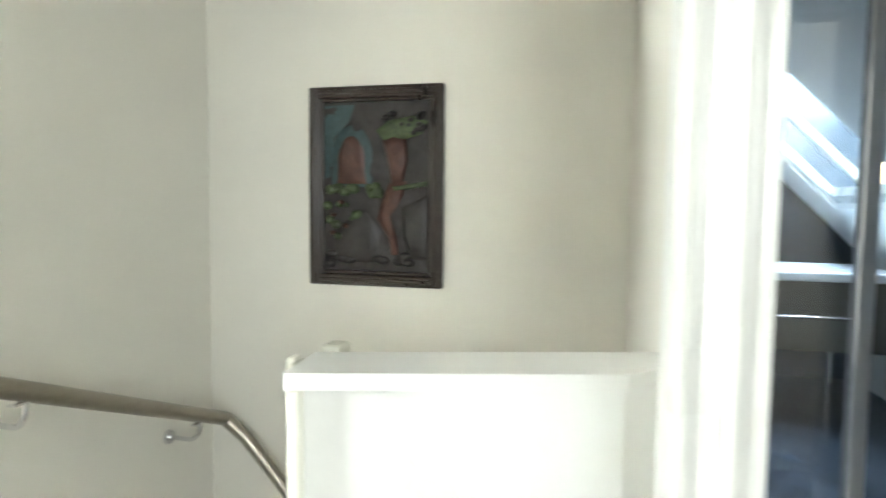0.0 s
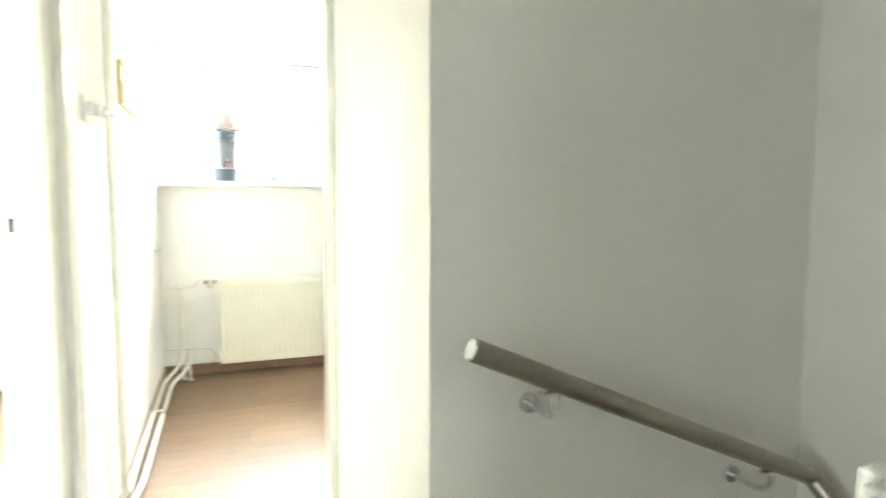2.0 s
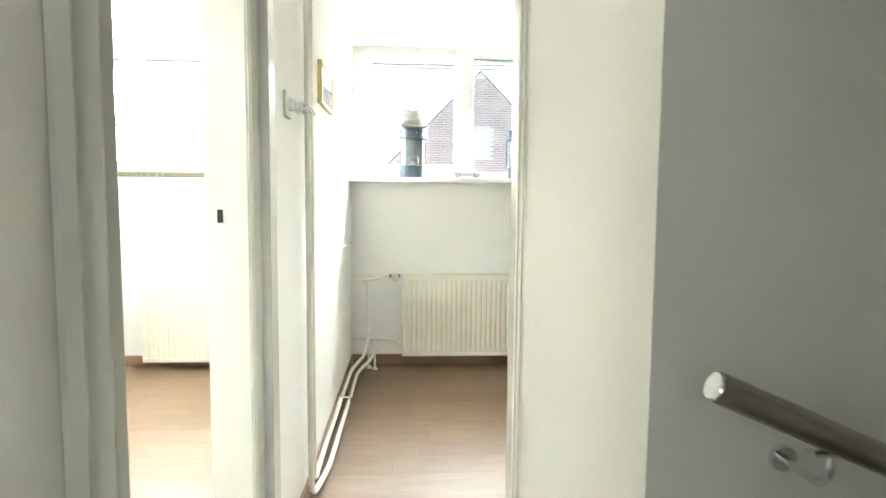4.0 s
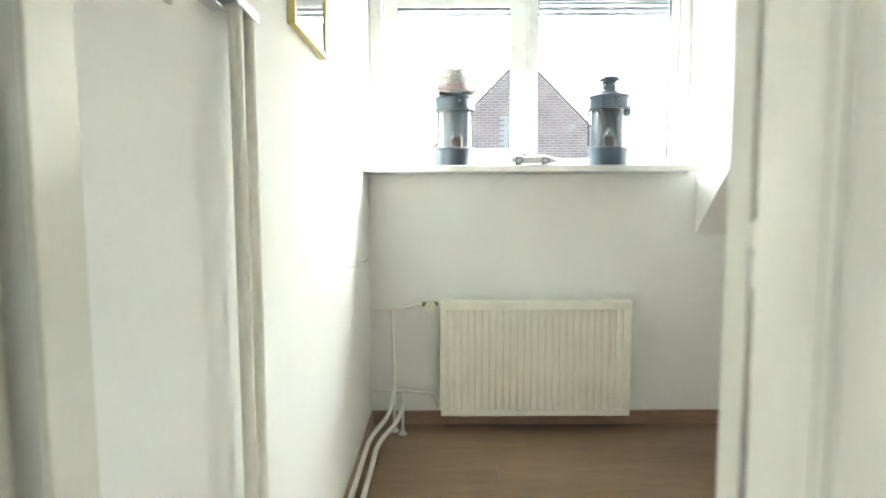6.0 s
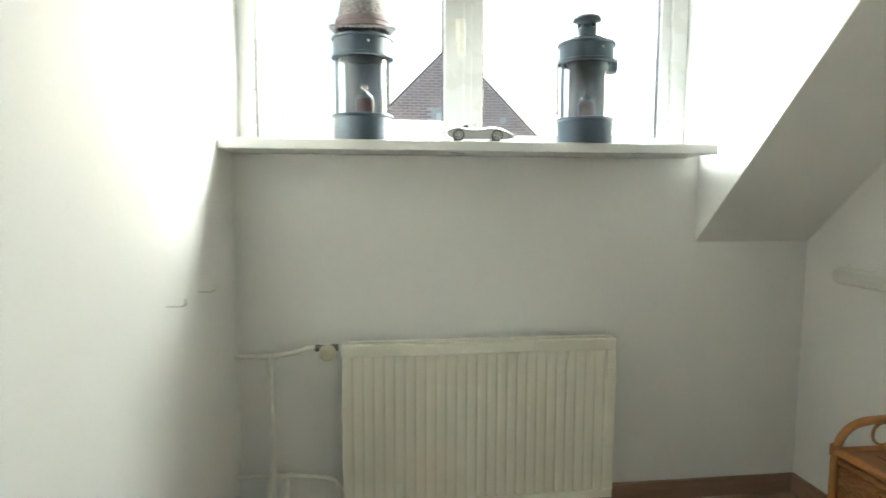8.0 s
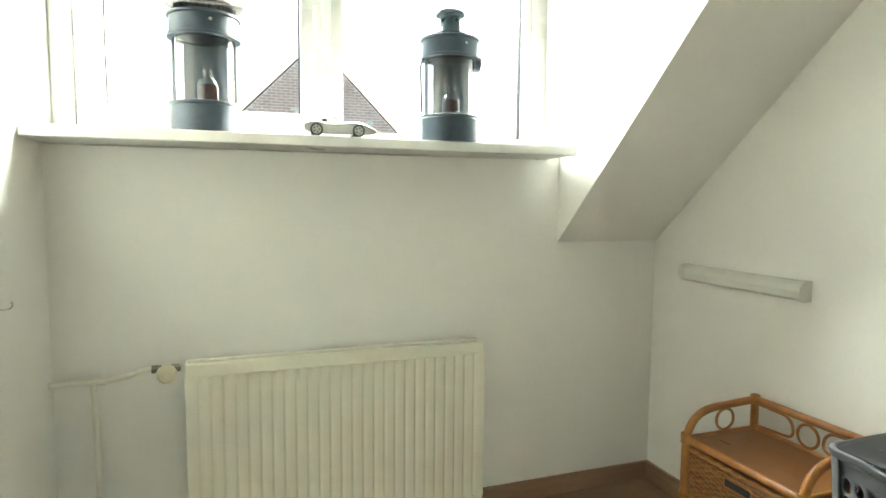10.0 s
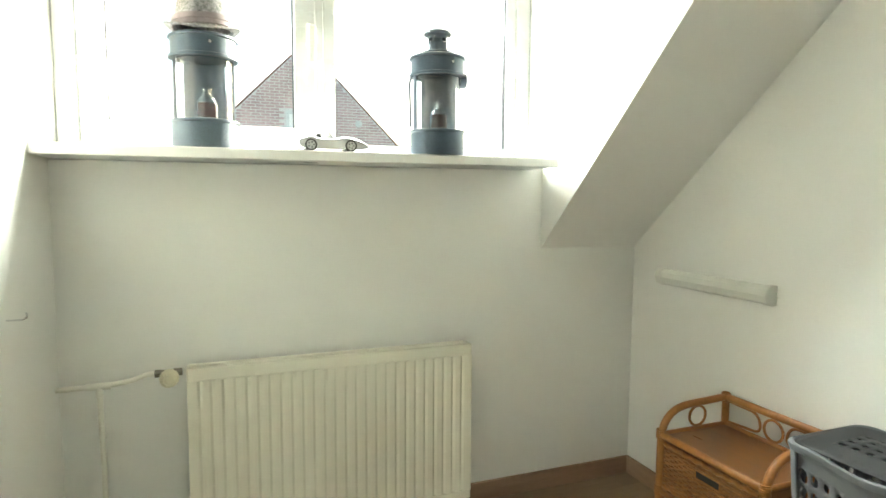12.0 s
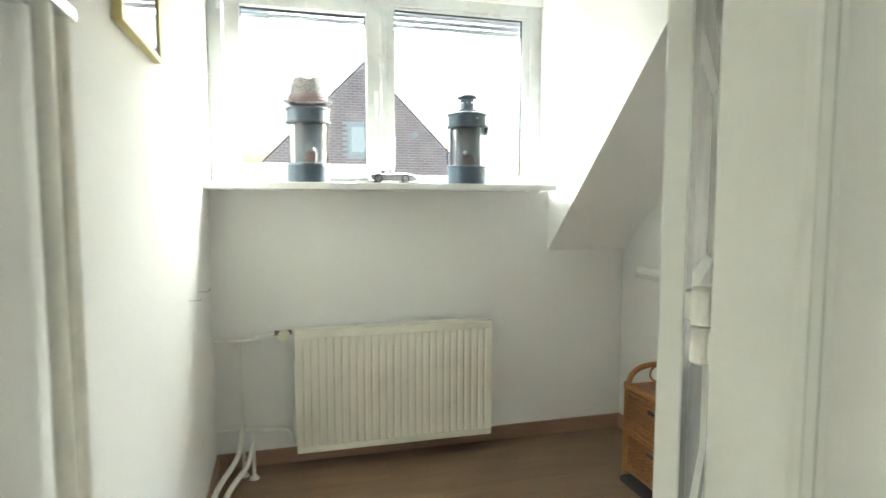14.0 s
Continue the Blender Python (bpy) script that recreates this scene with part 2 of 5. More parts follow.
def prism(bm, outline, axis, lo, hi):
    """Pushes a flat outline along an axis; outline holds the two other coordinates in order."""
    def spot(p, v):
        return {"x": (v, p[0], p[1]), "y": (p[0], v, p[1]), "z": (p[0], p[1], v)}[axis]
    a = [bm.verts.new(spot(p, lo)) for p in outline]
    b = [bm.verts.new(spot(p, hi)) for p in outline]
    bm.faces.new(a[::-1])
    bm.faces.new(b)
    n = len(outline)
    for i in range(n):
        bm.faces.new((a[i], a[(i + 1) % n], b[(i + 1) % n], b[i]))
    return bm


# ---- walls, floors, ceilings ----
X_LEFT, X_RIGHT, Y_WIN, Z_CEIL = 0.27, 2.512, 0.045, 2.5
Z_SILL = 1.415

structure("wall_left", boxed(0.121, -2.556, -0.1, X_LEFT, 0.26, 2.6), M_WALL, "white painted wall with pipes and hooks")
structure("wall_window", boxed(X_LEFT, Y_WIN, -0.1, 2.62, 0.26, 1.378), M_WALL, "white painted wall under the dormer window")
structure("wall_lintel", boxed(X_LEFT, 0.15, 2.405, 2.03, 0.26, 2.6), M_WALL, "white strip above the dormer window")
structure("wall_right", boxed(X_RIGHT, -2.6, -0.1, 2.62, Y_WIN, 2.6), M_WALL, "white painted side wall")
structure("wall_door", boxed(1.18, -2.55, -0.1, X_RIGHT, -2.43, 2.6), M_WALL, "white painted wall behind the door")
structure("wall_above_door", boxed(X_LEFT, -2.545, 2.12, 1.07, -2.435, 2.6), M_WALL, "white painted wall above the doorway")
slope = bmesh.new()  # a hair flatter at the side wall than at the dormer cheek
lines = [[slope.verts.new((x, Y_WIN - 1.448 / tan_s * k / 12, 1.052 + 1.448 * k / 12)) for k in range(13)] + [slope.verts.new((x, 0.26, 2.5)), slope.verts.new((x, 0.26, 1.052))]
         for x, tan_s in ((2.03, 0.94), (X_RIGHT, 0.892))]
slope.faces.new(lines[0])
slope.faces.new(lines[1][::-1])
for k in range(15):
    slope.faces.new((lines[0][k], lines[1][k], lines[1][(k + 1) % 15], lines[0][(k + 1) % 15]))
bmesh.ops.recalc_face_normals(slope, faces=slope.faces[:])
structure("ceiling_slope", slope, M_WALL, "white sloping ceiling beside the dormer", "ceiling")
structure("ceiling_small_room", boxed(0.12, -2.6, Z_CEIL + 0.1, 2.62, 0.4, 2.7), M_CEIL, "white flat ceiling", "ceiling")
structure("ceiling_inner", boxed(X_LEFT, -2.43, Z_CEIL, 2.03, 0.15, 2.598), M_CEIL, "white flat ceiling over the small room", "ceiling")
structure("ceiling_inner_side", boxed(2.03, -2.43, Z_CEIL, X_RIGHT, -1.0, 2.598), M_CEIL, "white flat ceiling beside the slope", "ceiling")

# landing
structure("wall_return", boxed(1.066, -3.535, -2.9, 1.18, -2.5565, 2.6), M_HALL, "cream wall between the door and the stairs")
structure("wall_stair_north", boxed(1.18, -3.535, -2.9, 2.2, -3.45, 2.6), M_HALL, "cream wall with the steel handrail")
structure("wall_stair_east", boxed(2.062, -5.0, -2.9, 2.2, -3.535, 2.6), M_HALL, "cream stairwell wall with the framed relief")
structure("wall_stair_south", boxed(0.99, -4.911, -2.9, 2.062, -4.87, 2.6), M_HALL, "cream wall on the far side of the stairwell")
structure("ceiling_landing", boxed(-3.4, -6.9, Z_CEIL, 3.9, -2.55, 2.62), M_CEIL, "white ceiling over the landing", "ceiling")
structure("wall_west_a", boxed(0.12, -4.3, -0.1, 0.235, -3.52, 2.6), M_HALL, "white wall beside the bedroom door")
structure("wall_west_b", boxed(0.12, -6.9, -0.1, 0.235, -5.2, 2.6), M_HALL, "white wall beside the front room door")
structure("wall_west_head", boxed(0.125, -5.2, 2.1, 0.23, -4.3, 2.6), M_HALL, "white wall above the front room doorway")
structure("wall_west_head_bedroom", boxed(0.125, -3.52, 2.1, 0.23, -2.55, 2.6), M_HALL, "white wall above the bedroom doorway")
structure("wall_bath_a", boxed(0.93, -6.9, -0.1, 1.05, -5.72, 2.6), M_HALL, "white wall beside the bathroom door")
structure("wall_bath_head", boxed(0.935, -5.72, 2.1, 1.045, -4.915, 2.6), M_HALL, "white wall above the bathroom doorway")
structure("wall_landing_south", boxed(0.235, -7.0, -0.1, 3.9, -6.9, 2.6), M_HALL, "white end wall")
structure("wall_bath_south", boxed(3.9, -7.0, -0.1, 5.8, -6.9, 1.1), M_HALL, "low white wall under the bathroom slope")
structure("floor_landing", boxed(0.12, -6.9, -0.16, 1.03, -2.5, -0.003), M_CARPET, "grey carpeted landing floor", "floor")
structure("floor_edge", boxed(1.03, -4.33, -0.16, 1.06, -3.57, -0.004), M_STAIR, "wooden nosing at the head of the stairs", "floor")
structure("floor_stairwell", boxed(0.97, -5.0, -3.0, 2.2, -3.4, -2.9), M_STAIR, "wooden floor at the foot of the stairs", "floor")
structure("wall_stairwell_west", boxed(0.96, -5.0, -2.9, 1.03, -3.5, -0.16), M_HALL, "cream wall under the landing")

# front room and bedroom
structure("floor_front_room", boxed(-3.4, -6.9, -0.1, 0.12, -3.6, -0.002), M_CARPET, "grey carpet of the front room", "floor")
structure("wall_front_south", boxed(-3.4, -7.0, -0.1, 0.235, -6.9, 2.6), M_HALL, "white front room wall")
structure("wall_front_west", boxed(-3.52, -7.0, -0.1, -3.4, 0.26, 2.6), M_HALL, "white outer wall")
structure("wall_between", boxed(-3.4, -3.65, -0.1, 0.12, -3.55, 2.6), M_WALL, "white wall between the bedrooms")
structure("floor_bedroom_base", boxed(-3.4, -3.5, -0.1, 0.12, Y_WIN, -0.012), M_MORTAR, "bedroom subfloor", "floor")
structure("floor_base", boxed(0.12, -2.55, -0.1, 2.62, Y_WIN, -0.012), M_MORTAR, "small room subfloor", "floor")
structure("ceiling_bedroom", boxed(-3.4, -2.56, Z_CEIL, 0.12, 0.4, 2.62), M_CEIL, "white bedroom ceiling", "ceiling")
structure("wall_bedroom_window", boxed(-3.4, Y_WIN, -0.1, 0.12, 0.26, 1.315), M_WALL, "white wall under the bedroom window")
structure("wall_bedroom_window_w", boxed(-3.4, Y_WIN, 1.315, -2.35, 0.26, 2.6), M_WALL, "white wall beside the bedroom window")
structure("wall_bedroom_window_e", boxed(-0.3, Y_WIN, 1.315, 0.12, 0.26, 2.6), M_WALL, "white wall beside the bedroom window")
structure("wall_bedroom_lintel", boxed(-2.35, Y_WIN, 2.4, -0.3, 0.26, 2.6), M_WALL, "white wall above the bedroom window")

# skirting
bm = boxed(X_LEFT, Y_WIN - 0.014, 0.0, X_RIGHT - 0.014, Y_WIN, 0.078, bevel=0.003)
structure("baseboard_window", bm, M_BASE, "brown wooden skirting board", "baseboard")
structure("baseboard_right", boxed(X_RIGHT - 0.014, -2.43, 0.0, X_RIGHT, Y_WIN, 0.078, bevel=0.003), M_BASE, "brown wooden skirting board", "baseboard")
structure("baseboard_left", boxed(X_LEFT, -2.42, 0.0, X_LEFT + 0.012, Y_WIN - 0.014, 0.07, bevel=0.003), M_BASE, "brown wooden skirting board", "baseboard")
structure("baseboard_bedroom", boxed(-3.4, Y_WIN - 0.014, 0.0, 0.12, Y_WIN, 0.078, bevel=0.003), M_BASE, "brown wooden skirting board", "baseboard")


# ---- doors and frames ----
def moulded(bm, x0, y0, x1, y1, z0, z1, along):
    """An upright architrave strip with two rounded ridges, on the face that looks along the axis given."""
    steps, out = 10, []
    for k in range(steps + 1):
        u = k / steps
        h = 0.35 + 0.65 * (0.5 + 0.5 * math.cos(u * 4 * math.pi)) if 0 < u < 1 else 0.3
        out.append((u, h))
    ring = [(0, 0)] + out + [(1, 0)]
    flat = [(x0 + (x1 - x0) * u, y0 + (y1 - y0) * h) for u, h in ring] if along == "y" else \
           [(x0 + (x1 - x0) * h, y0 + (y1 - y0) * u) for u, h in ring]
    return prism(bm, flat, "z", z0, z1)


# frame of the small room's door
frame_small = tagged(new("door_frame_small_room"), "ivory gloss painted wooden door frame", "door frame", kind="structure")
part("jamb", boxed(0.242, -2.555, 0, 0.268, -2.43, 2.05, bevel=0.004), M_GLOSS, frame_small)
part("jamb", boxed(1.036, -2.555, 0, 1.10, -2.446, 2.05, bevel=0.004), M_GLOSS, frame_small)
part("jamb", boxed(1.06, -2.447, 0, 1.10, -2.43, 2.05, bevel=0.002), M_GLOSS, frame_small)
part("stop", boxed(0.266, -2.555, 0, 0.276, -2.475, 2.05, bevel=0.002), M_GLOSS, frame_small)
part("head", boxed(0.242, -2.555, 2.05, 1.10, -2.43, 2.12, bevel=0.004), M_GLOSS, frame_small)
part("architrave", moulded(bmesh.new(), 1.037, -2.554, 1.069, -2.564, 0, 2.1, "y"), M_GLOSS, frame_small, smooth=True)
for z in (0.25, 1.186, 1.80):
    part("hinge_leaf", boxed(1.083, -2.43, z - 0.043, 1.087, -2.38, z - 0.005), M_GLOSS, frame_small)
part("strike_plate", boxed(0.2665, -2.47, 1.12, 0.2685, -2.447, 1.25), M_CHROME, frame_small, "chrome strike plate")
# no real hole: a black block carries the shade inside it
part("strike_hole_shade", boxed(0.2685, -2.465, 1.16, 0.2692, -2.452, 1.19), M_DARK, frame_small)

# frame of the bedroom door
frame_bed = tagged(new("door_frame_bedroom"), "ivory gloss painted wooden door frame", "door frame", kind="structure")
part("jamb", boxed(0.118, -2.672, 0, 0.24, -2.556, 2.05, bevel=0.004), M_GLOSS, frame_bed)
part("architrave", moulded(bmesh.new(), 0.239, -2.668, 0.256, -2.572, 0, 2.1, "x"), M_GLOSS, frame_bed, smooth=True)
part("jamb", boxed(0.118, -3.52, 0, 0.238, -3.457, 2.05, bevel=0.004), M_GLOSS, frame_bed)
part("architrave", moulded(bmesh.new(), 0.236, -3.6, 0.268, -3.46, 0, 2.1, "x"), M_GLOSS, frame_bed, smooth=True)
part("head", boxed(0.118, -3.52, 2.05, 0.238, -2.556, 2.1, bevel=0.004), M_GLOSS, frame_bed)
part("strike_plate", boxed(0.146, -2.674, 1.13, 0.174, -2.672, 1.27), M_GLOSS, frame_bed)
# latch hole's shade as a flat black block on the plate
part("strike_hole_shade", boxed(0.152, -2.6755, 1.189, 0.168, -2.674, 1.227), M_DARK, frame_bed, "latch hole with its shade as a black block")

# frame of the bathroom door
frame_bath = tagged(new("door_frame_bathroom"), "white gloss painted wooden door frame", "door frame", kind="structure")
part("jamb", boxed(0.93, -4.911, 0, 0.989, -4.82, 2.05, bevel=0.004), M_SILL, frame_bath)
part("architrave", moulded(bmesh.new(), 0.93, -4.911, 0.905, -4.82, 0, 2.1, "x"), M_SILL, frame_bath, smooth=True)
part("jamb", boxed(0.93, -5.72, 0, 1.05, -5.67, 2.05, bevel=0.004), M_SILL, frame_bath)
part("head", boxed(0.93, -5.72, 2.05, 1.05, -4.84, 2.1, bevel=0.004), M_SILL, frame_bath)

# the small room's panelled door, opened into the room
door = thing("door_1", (1.085, -2.375, 0.0), "ivory panelled wooden door standing open into the small room", "door", rz=47.5)
door["kind"] = "structure"
W, TH = 0.788, 0.051  # far edge and front face, from the hinge pin
BACK = 0.02
RAILS = [(0.008, 0.15), (0.37, 0.45), (0.68, 0.76), (1.10, 1.20), (1.575, 1.66), (1.93, 2.04)]
leaf = bmesh.new()
box(leaf, 0.013, BACK, 0.008, 0.115, TH, 2.04, bevel=0.003)
box(leaf, W - 0.105, BACK, 0.008, W, TH, 2.04, bevel=0.003)
for lo, hi in RAILS:
    box(leaf, 0.114, BACK + 0.0005, lo, W - 0.104, TH - 0.0005, hi, bevel=0.002)
part("leaf_frame", leaf, M_GLOSS, door, local=True)
for (_, lo), (hi, _) in zip(RAILS, RAILS[1:]):
    bm = boxed(0.11, BACK + 0.012, lo - 0.005, W - 0.10, TH - 0.012, hi + 0.005)
    part("panel", bm, M_GLOSS, door, local=True)
    bead = bmesh.new()
    for y, d in ((TH - 0.012, 1), (BACK + 0.012, -1)):
        for a, b, c, e in (((0.115, lo), (W - 0.105, lo), 0, 1), ((0.115, hi), (W - 0.105, hi), 0, -1)):
            prism(bead, [(y, a[1]), (y + d * 0.012, a[1]), (y, a[1] + e * 0.016)], "x", 0.115, W - 0.105)
        for x, e in ((0.115, 1), (W - 0.105, -1)):
            prism(bead, [(x, y), (x, y + d * 0.012), (x + e * 0.016, y)], "z", lo, hi)
    part("panel_bead", bead, M_GLOSS, door, local=True)


def lever_set(y, d, mirror_x):
    hz, hx = 1.155, W - 0.058
    rose = bmesh.new()
    sweep(rose, [(hx, y, hz), (hx, y + d * 0.006, hz), (hx, y + d * 0.009, hz)], [0.026, 0.026, 0.022], 28)
    handle = part("handle_rose", rose, M_CHROME, door, "chrome lever handle on a round rose", True, True)
    arm = bmesh.new()
    line = rounded([(hx, y + d * 0.008, hz), (hx, y + d * 0.044, hz), (hx - 0.05, y + d * 0.049, hz + 0.008), (hx - 0.115, y + d * 0.044, hz + 0.001)], 0.02, 6)
    sweep(arm, line, [0.0085 if i < 4 else 0.008 for i in range(len(line))], 14)
    ob = new("lever", finish(arm, "lever", M_CHROME, True))
    ob.parent = handle
    key = bmesh.new()
    sweep(key, [(hx, y, hz - 0.09), (hx, y + d * 0.006, hz - 0.09), (hx, y + d * 0.009, hz - 0.09)], [0.026, 0.026, 0.022], 28)
    rose2 = part("key_rose", key, M_CHROME, door, "round chrome keyhole plate", True, True)
    # black slab on the rose, painted for the shade in the keyhole
    slot = boxed(hx - 0.0035, y + d * 0.0085, hz - 0.102, hx + 0.0035, y + d * 0.0098, hz - 0.078)
    ob = new("keyhole", finish(slot, "keyhole", M_DARK))
    ob.parent = rose2


lever_set(TH, 1, 1)
lever_set(BACK, -1, 1)
for z in (0.25, 1.186, 1.80):
    bm = sweep(bmesh.new(), [(0, 0, z), (0, 0, z + 0.042), (0, 0, z + 0.045)], [0.0125, 0.0125, 0.009], 18)
    sweep(bm, [(0, 0, z - 0.048), (0, 0, z - 0.045), (0, 0, z - 0.003)], [0.009, 0.0125, 0.0125], 18)
    box(bm, 0.004, BACK - 0.012, z + 0.004, 0.03, BACK + 0.001, z + 0.038, bevel=0.002)
    part("hinge", bm, M_GLOSS, door, "painted barrel hinge", True, True)


# ---- dormer window ----
window = tagged(new("window_1"), "white plastic dormer window with two panes", "window", kind="structure")
YF = 0.15


def ring(bm, x0, z0, x1, z1, w, y0, y1, bevel=0.004, wb=None, wt=None):
    """A rectangular frame of four bars."""
    wb, wt = wb or w, wt or w
    box(bm, x0, y0, z0, x0 + w, y1, z1, bevel)
    box(bm, x1 - w, y0, z0, x1, y1, z1, bevel)
    box(bm, x0 + w - 0.001, y0 + 0.0008, z0, x1 - w + 0.001, y1, z0 + wb, bevel)
    box(bm, x0 + w - 0.001, y0 + 0.0008, z1 - wt, x1 - w + 0.001, y1, z1, bevel)
    return bm


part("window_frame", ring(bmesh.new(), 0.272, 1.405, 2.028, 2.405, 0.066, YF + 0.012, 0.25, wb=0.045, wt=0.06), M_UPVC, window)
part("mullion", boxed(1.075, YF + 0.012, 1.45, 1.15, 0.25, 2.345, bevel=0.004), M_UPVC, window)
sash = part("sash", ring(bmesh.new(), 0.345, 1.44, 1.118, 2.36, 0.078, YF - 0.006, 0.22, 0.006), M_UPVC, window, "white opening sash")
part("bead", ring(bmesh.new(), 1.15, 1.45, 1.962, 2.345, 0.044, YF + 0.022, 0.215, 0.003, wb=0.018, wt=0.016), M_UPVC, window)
for x0, x1, z0, z1 in ((0.423, 1.04, 1.518, 2.282), (1.194, 1.918, 1.468, 2.329)):
    part("gasket", ring(bmesh.new(), x0, z0, x1, z1, 0.004, YF + 0.03, 0.2, 0.0), M_DARK, window)
    pane = part("pane", boxed(x0 + 0.002, 0.190, z0 + 0.002, x1 - 0.002, 0.194, z1 - 0.002), M_PANE, window)
    pane.visible_shadow = False
    slats = bmesh.new()
    low = 2.262
    for k in range(5):
        prism(slats, [(0.275, low + k * 0.03), (0.262, low + 0.015 + k * 0.03), (0.275, low + 0.028 + k * 0.03), (0.285, low + 0.015 + k * 0.03)], "x", x0 - 0.03, x1 + 0.03)
    part("shutter_slats", slats, M_SHUTTER, window, "lowered edge of a grey roller shutter")
grip = bmesh.new()
box(grip, 1.082, YF - 0.016, 1.815, 1.115, YF - 0.004, 1.90, 0.005)
sweep(grip, [(1.0985, YF - 0.012, 1.865), (1.0985, YF - 0.05, 1.865)], 0.010, 14)
box(grip, 1.085, YF - 0.062, 1.752, 1.112, YF - 0.042, 1.882, 0.008)
ob = new("window_handle", finish(grip, "window_handle", M_LAMPWHITE, True))
ob.parent = sash
for z in (1.50, 1.62, 2.25):
    part("hinge_cap", boxed(0.318, YF - 0.016, z, 0.340, YF + 0.012, z + 0.07, bevel=0.004), M_UPVC, window)
structure("window_sill_small_room", boxed(0.2715, -0.165, 1.381, 1.98, YF + 0.012, Z_SILL, bevel=0.004), M_SILL, "white painted window sill", "sill")
structure("wall_sill_end", boxed(1.982, Y_WIN + 0.001, 1.378, 2.031, 0.26, Z_SILL), M_WALL, "white wall at the end of the sill")

# bedroom window
window_bed = tagged(new("window_2"), "white plastic bedroom window", "window", kind="structure")
part("window_frame", ring(bmesh.new(), -2.35, 1.345, -0.3, 2.4, 0.06, 0.15, 0.25), M_UPVC, window_bed)
for x0, x1 in ((-2.29, -1.35), (-1.31, -0.36)):
    part("sash", ring(bmesh.new(), x0, 1.45, x1, 2.34, 0.07, 0.14, 0.22), M_UPVC, window_bed)
    part("gasket", ring(bmesh.new(), x0 + 0.068, 1.518, x1 - 0.068, 2.272, 0.005, 0.16, 0.2, 0.0), M_DARK, window_bed)
    pane = part("pane", boxed(x0 + 0.07, 0.19, 1.52, x1 - 0.07, 0.194, 2.27), M_PANE, window_bed)
    pane.visible_shadow = False
part("mullion", boxed(-1.35, 0.15, 1.45, -1.31, 0.25, 2.34), M_UPVC, window_bed)
structure("window_sill_bedroom", boxed(-2.4, -0.12, 1.315, -0.25, 0.15, 1.345, bevel=0.004), M_SILL, "white painted bedroom window sill", "sill")


# ---- radiators and pipes ----
def radiator(x0, x1, z0, z1, label):
    """A panel radiator with pressed flutes, its front at y = -0.1."""
    rad = thing("radiator", ((x0 + x1) / 2, -0.06, z0), label, "radiator")
    yf, yb, pitch = -0.1, -0.085, 0.0357
    line, x = [(x0, yb), (x0, yf), (x0 + 0.02, yf)], x0 + 0.02
    count = int((x1 - x0 - 0.04) / pitch)
    pitch = (x1 - x0 - 0.04) / count
    for k in range(count):
        for u, d in ((0.22, 0), (0.30, 0.15), (0.40, 0.75), (0.5, 1), (0.60, 0.75), (0.70, 0.15), (0.78, 0)):
            line.append((x + u * pitch, yf + 0.006 * d))
        x += pitch
    line += [(x1, yf), (x1, yb)]
    part("front_panel", prism(bmesh.new(), line, "z", z0 + 0.035, z1 - 0.042), M_RAD, rad, smooth=True)
    part("top_edge", boxed(x0, yf - 0.001, z1 - 0.046, x1, yb, z1, bevel=0.006), M_RAD, rad)
    part("bottom_edge", boxed(x0, yf - 0.001, z0, x1, yb, z0 + 0.037, bevel=0.006), M_RAD, rad)
    part("back_panel", boxed(x0 + 0.005, -0.035, z0 + 0.005, x1 - 0.005, -0.02, z1 - 0.004, bevel=0.004), M_RAD, rad)
    fins = bmesh.new()
    for k in range(28):
        fx = x0 + 0.03 + (x1 - x0 - 0.06) * k / 27
        box(fins, fx - 0.001, yb, z0 + 0.04, fx + 0.001, -0.035, z1 - 0.04)
    part("fins", fins, M_RAD, rad)
    part("side_cover", boxed(x0, yb, z0 + 0.02, x0 + 0.004, -0.035, z1 - 0.004), M_RAD, rad)
    part("side_cover", boxed(x1 - 0.004, yb, z0 + 0.02, x1, -0.035, z1 - 0.004), M_RAD, rad)
    for bx in (x0 + 0.12, x1 - 0.12):
        part("bracket", boxed(bx, -0.08, z0 - 0.008, bx + 0.025, Y_WIN, z0 + 0.02), M_RAD, rad)
    return rad


rad = radiator(0.654, 1.655, 0.095, 0.71, "cream panel radiator fixed under the dormer window")
valve = bmesh.new()
vx, vy, vz = 0.603, -0.055, 0.692
sweep(valve, [(vx - 0.045, vy, vz), (vx - 0.028, vy, vz)], 0.014, 6)
sweep(valve, [(vx - 0.03, vy, vz), (0.64, vy, vz)], 0.011, 12)
sweep(valve, [(vx + 0.012, vy, vz), (vx + 0.035, vy, vz)], 0.014, 6)
vp = part("valve", valve, M_BRASS, rad, "dull nickel valve", True)
knob = bmesh.new()
prof = [(0.0, 0.012), (0.018, 0.012), (0.026, 0.022), (0.029, 0.035), (0.027, 0.052), (0.018, 0.062), (0.0, 0.066)]
lathe(knob, (0, 0, 0), prof, 24)
bmesh.ops.remove_doubles(knob, verts=knob.verts[:], dist=1e-5)
bmesh.ops.rotate(knob, verts=knob.verts[:], cent=(0, 0, 0), matrix=Matrix.Rotation(radians(90), 3, "X"))
bmesh.ops.translate(knob, verts=knob.verts[:], vec=(vx, vy, vz - 0.008))
ob = part("valve_knob", knob, M_KNOB, rad, "ribbed ivory thermostat knob", True)
ridge = bmesh.new()
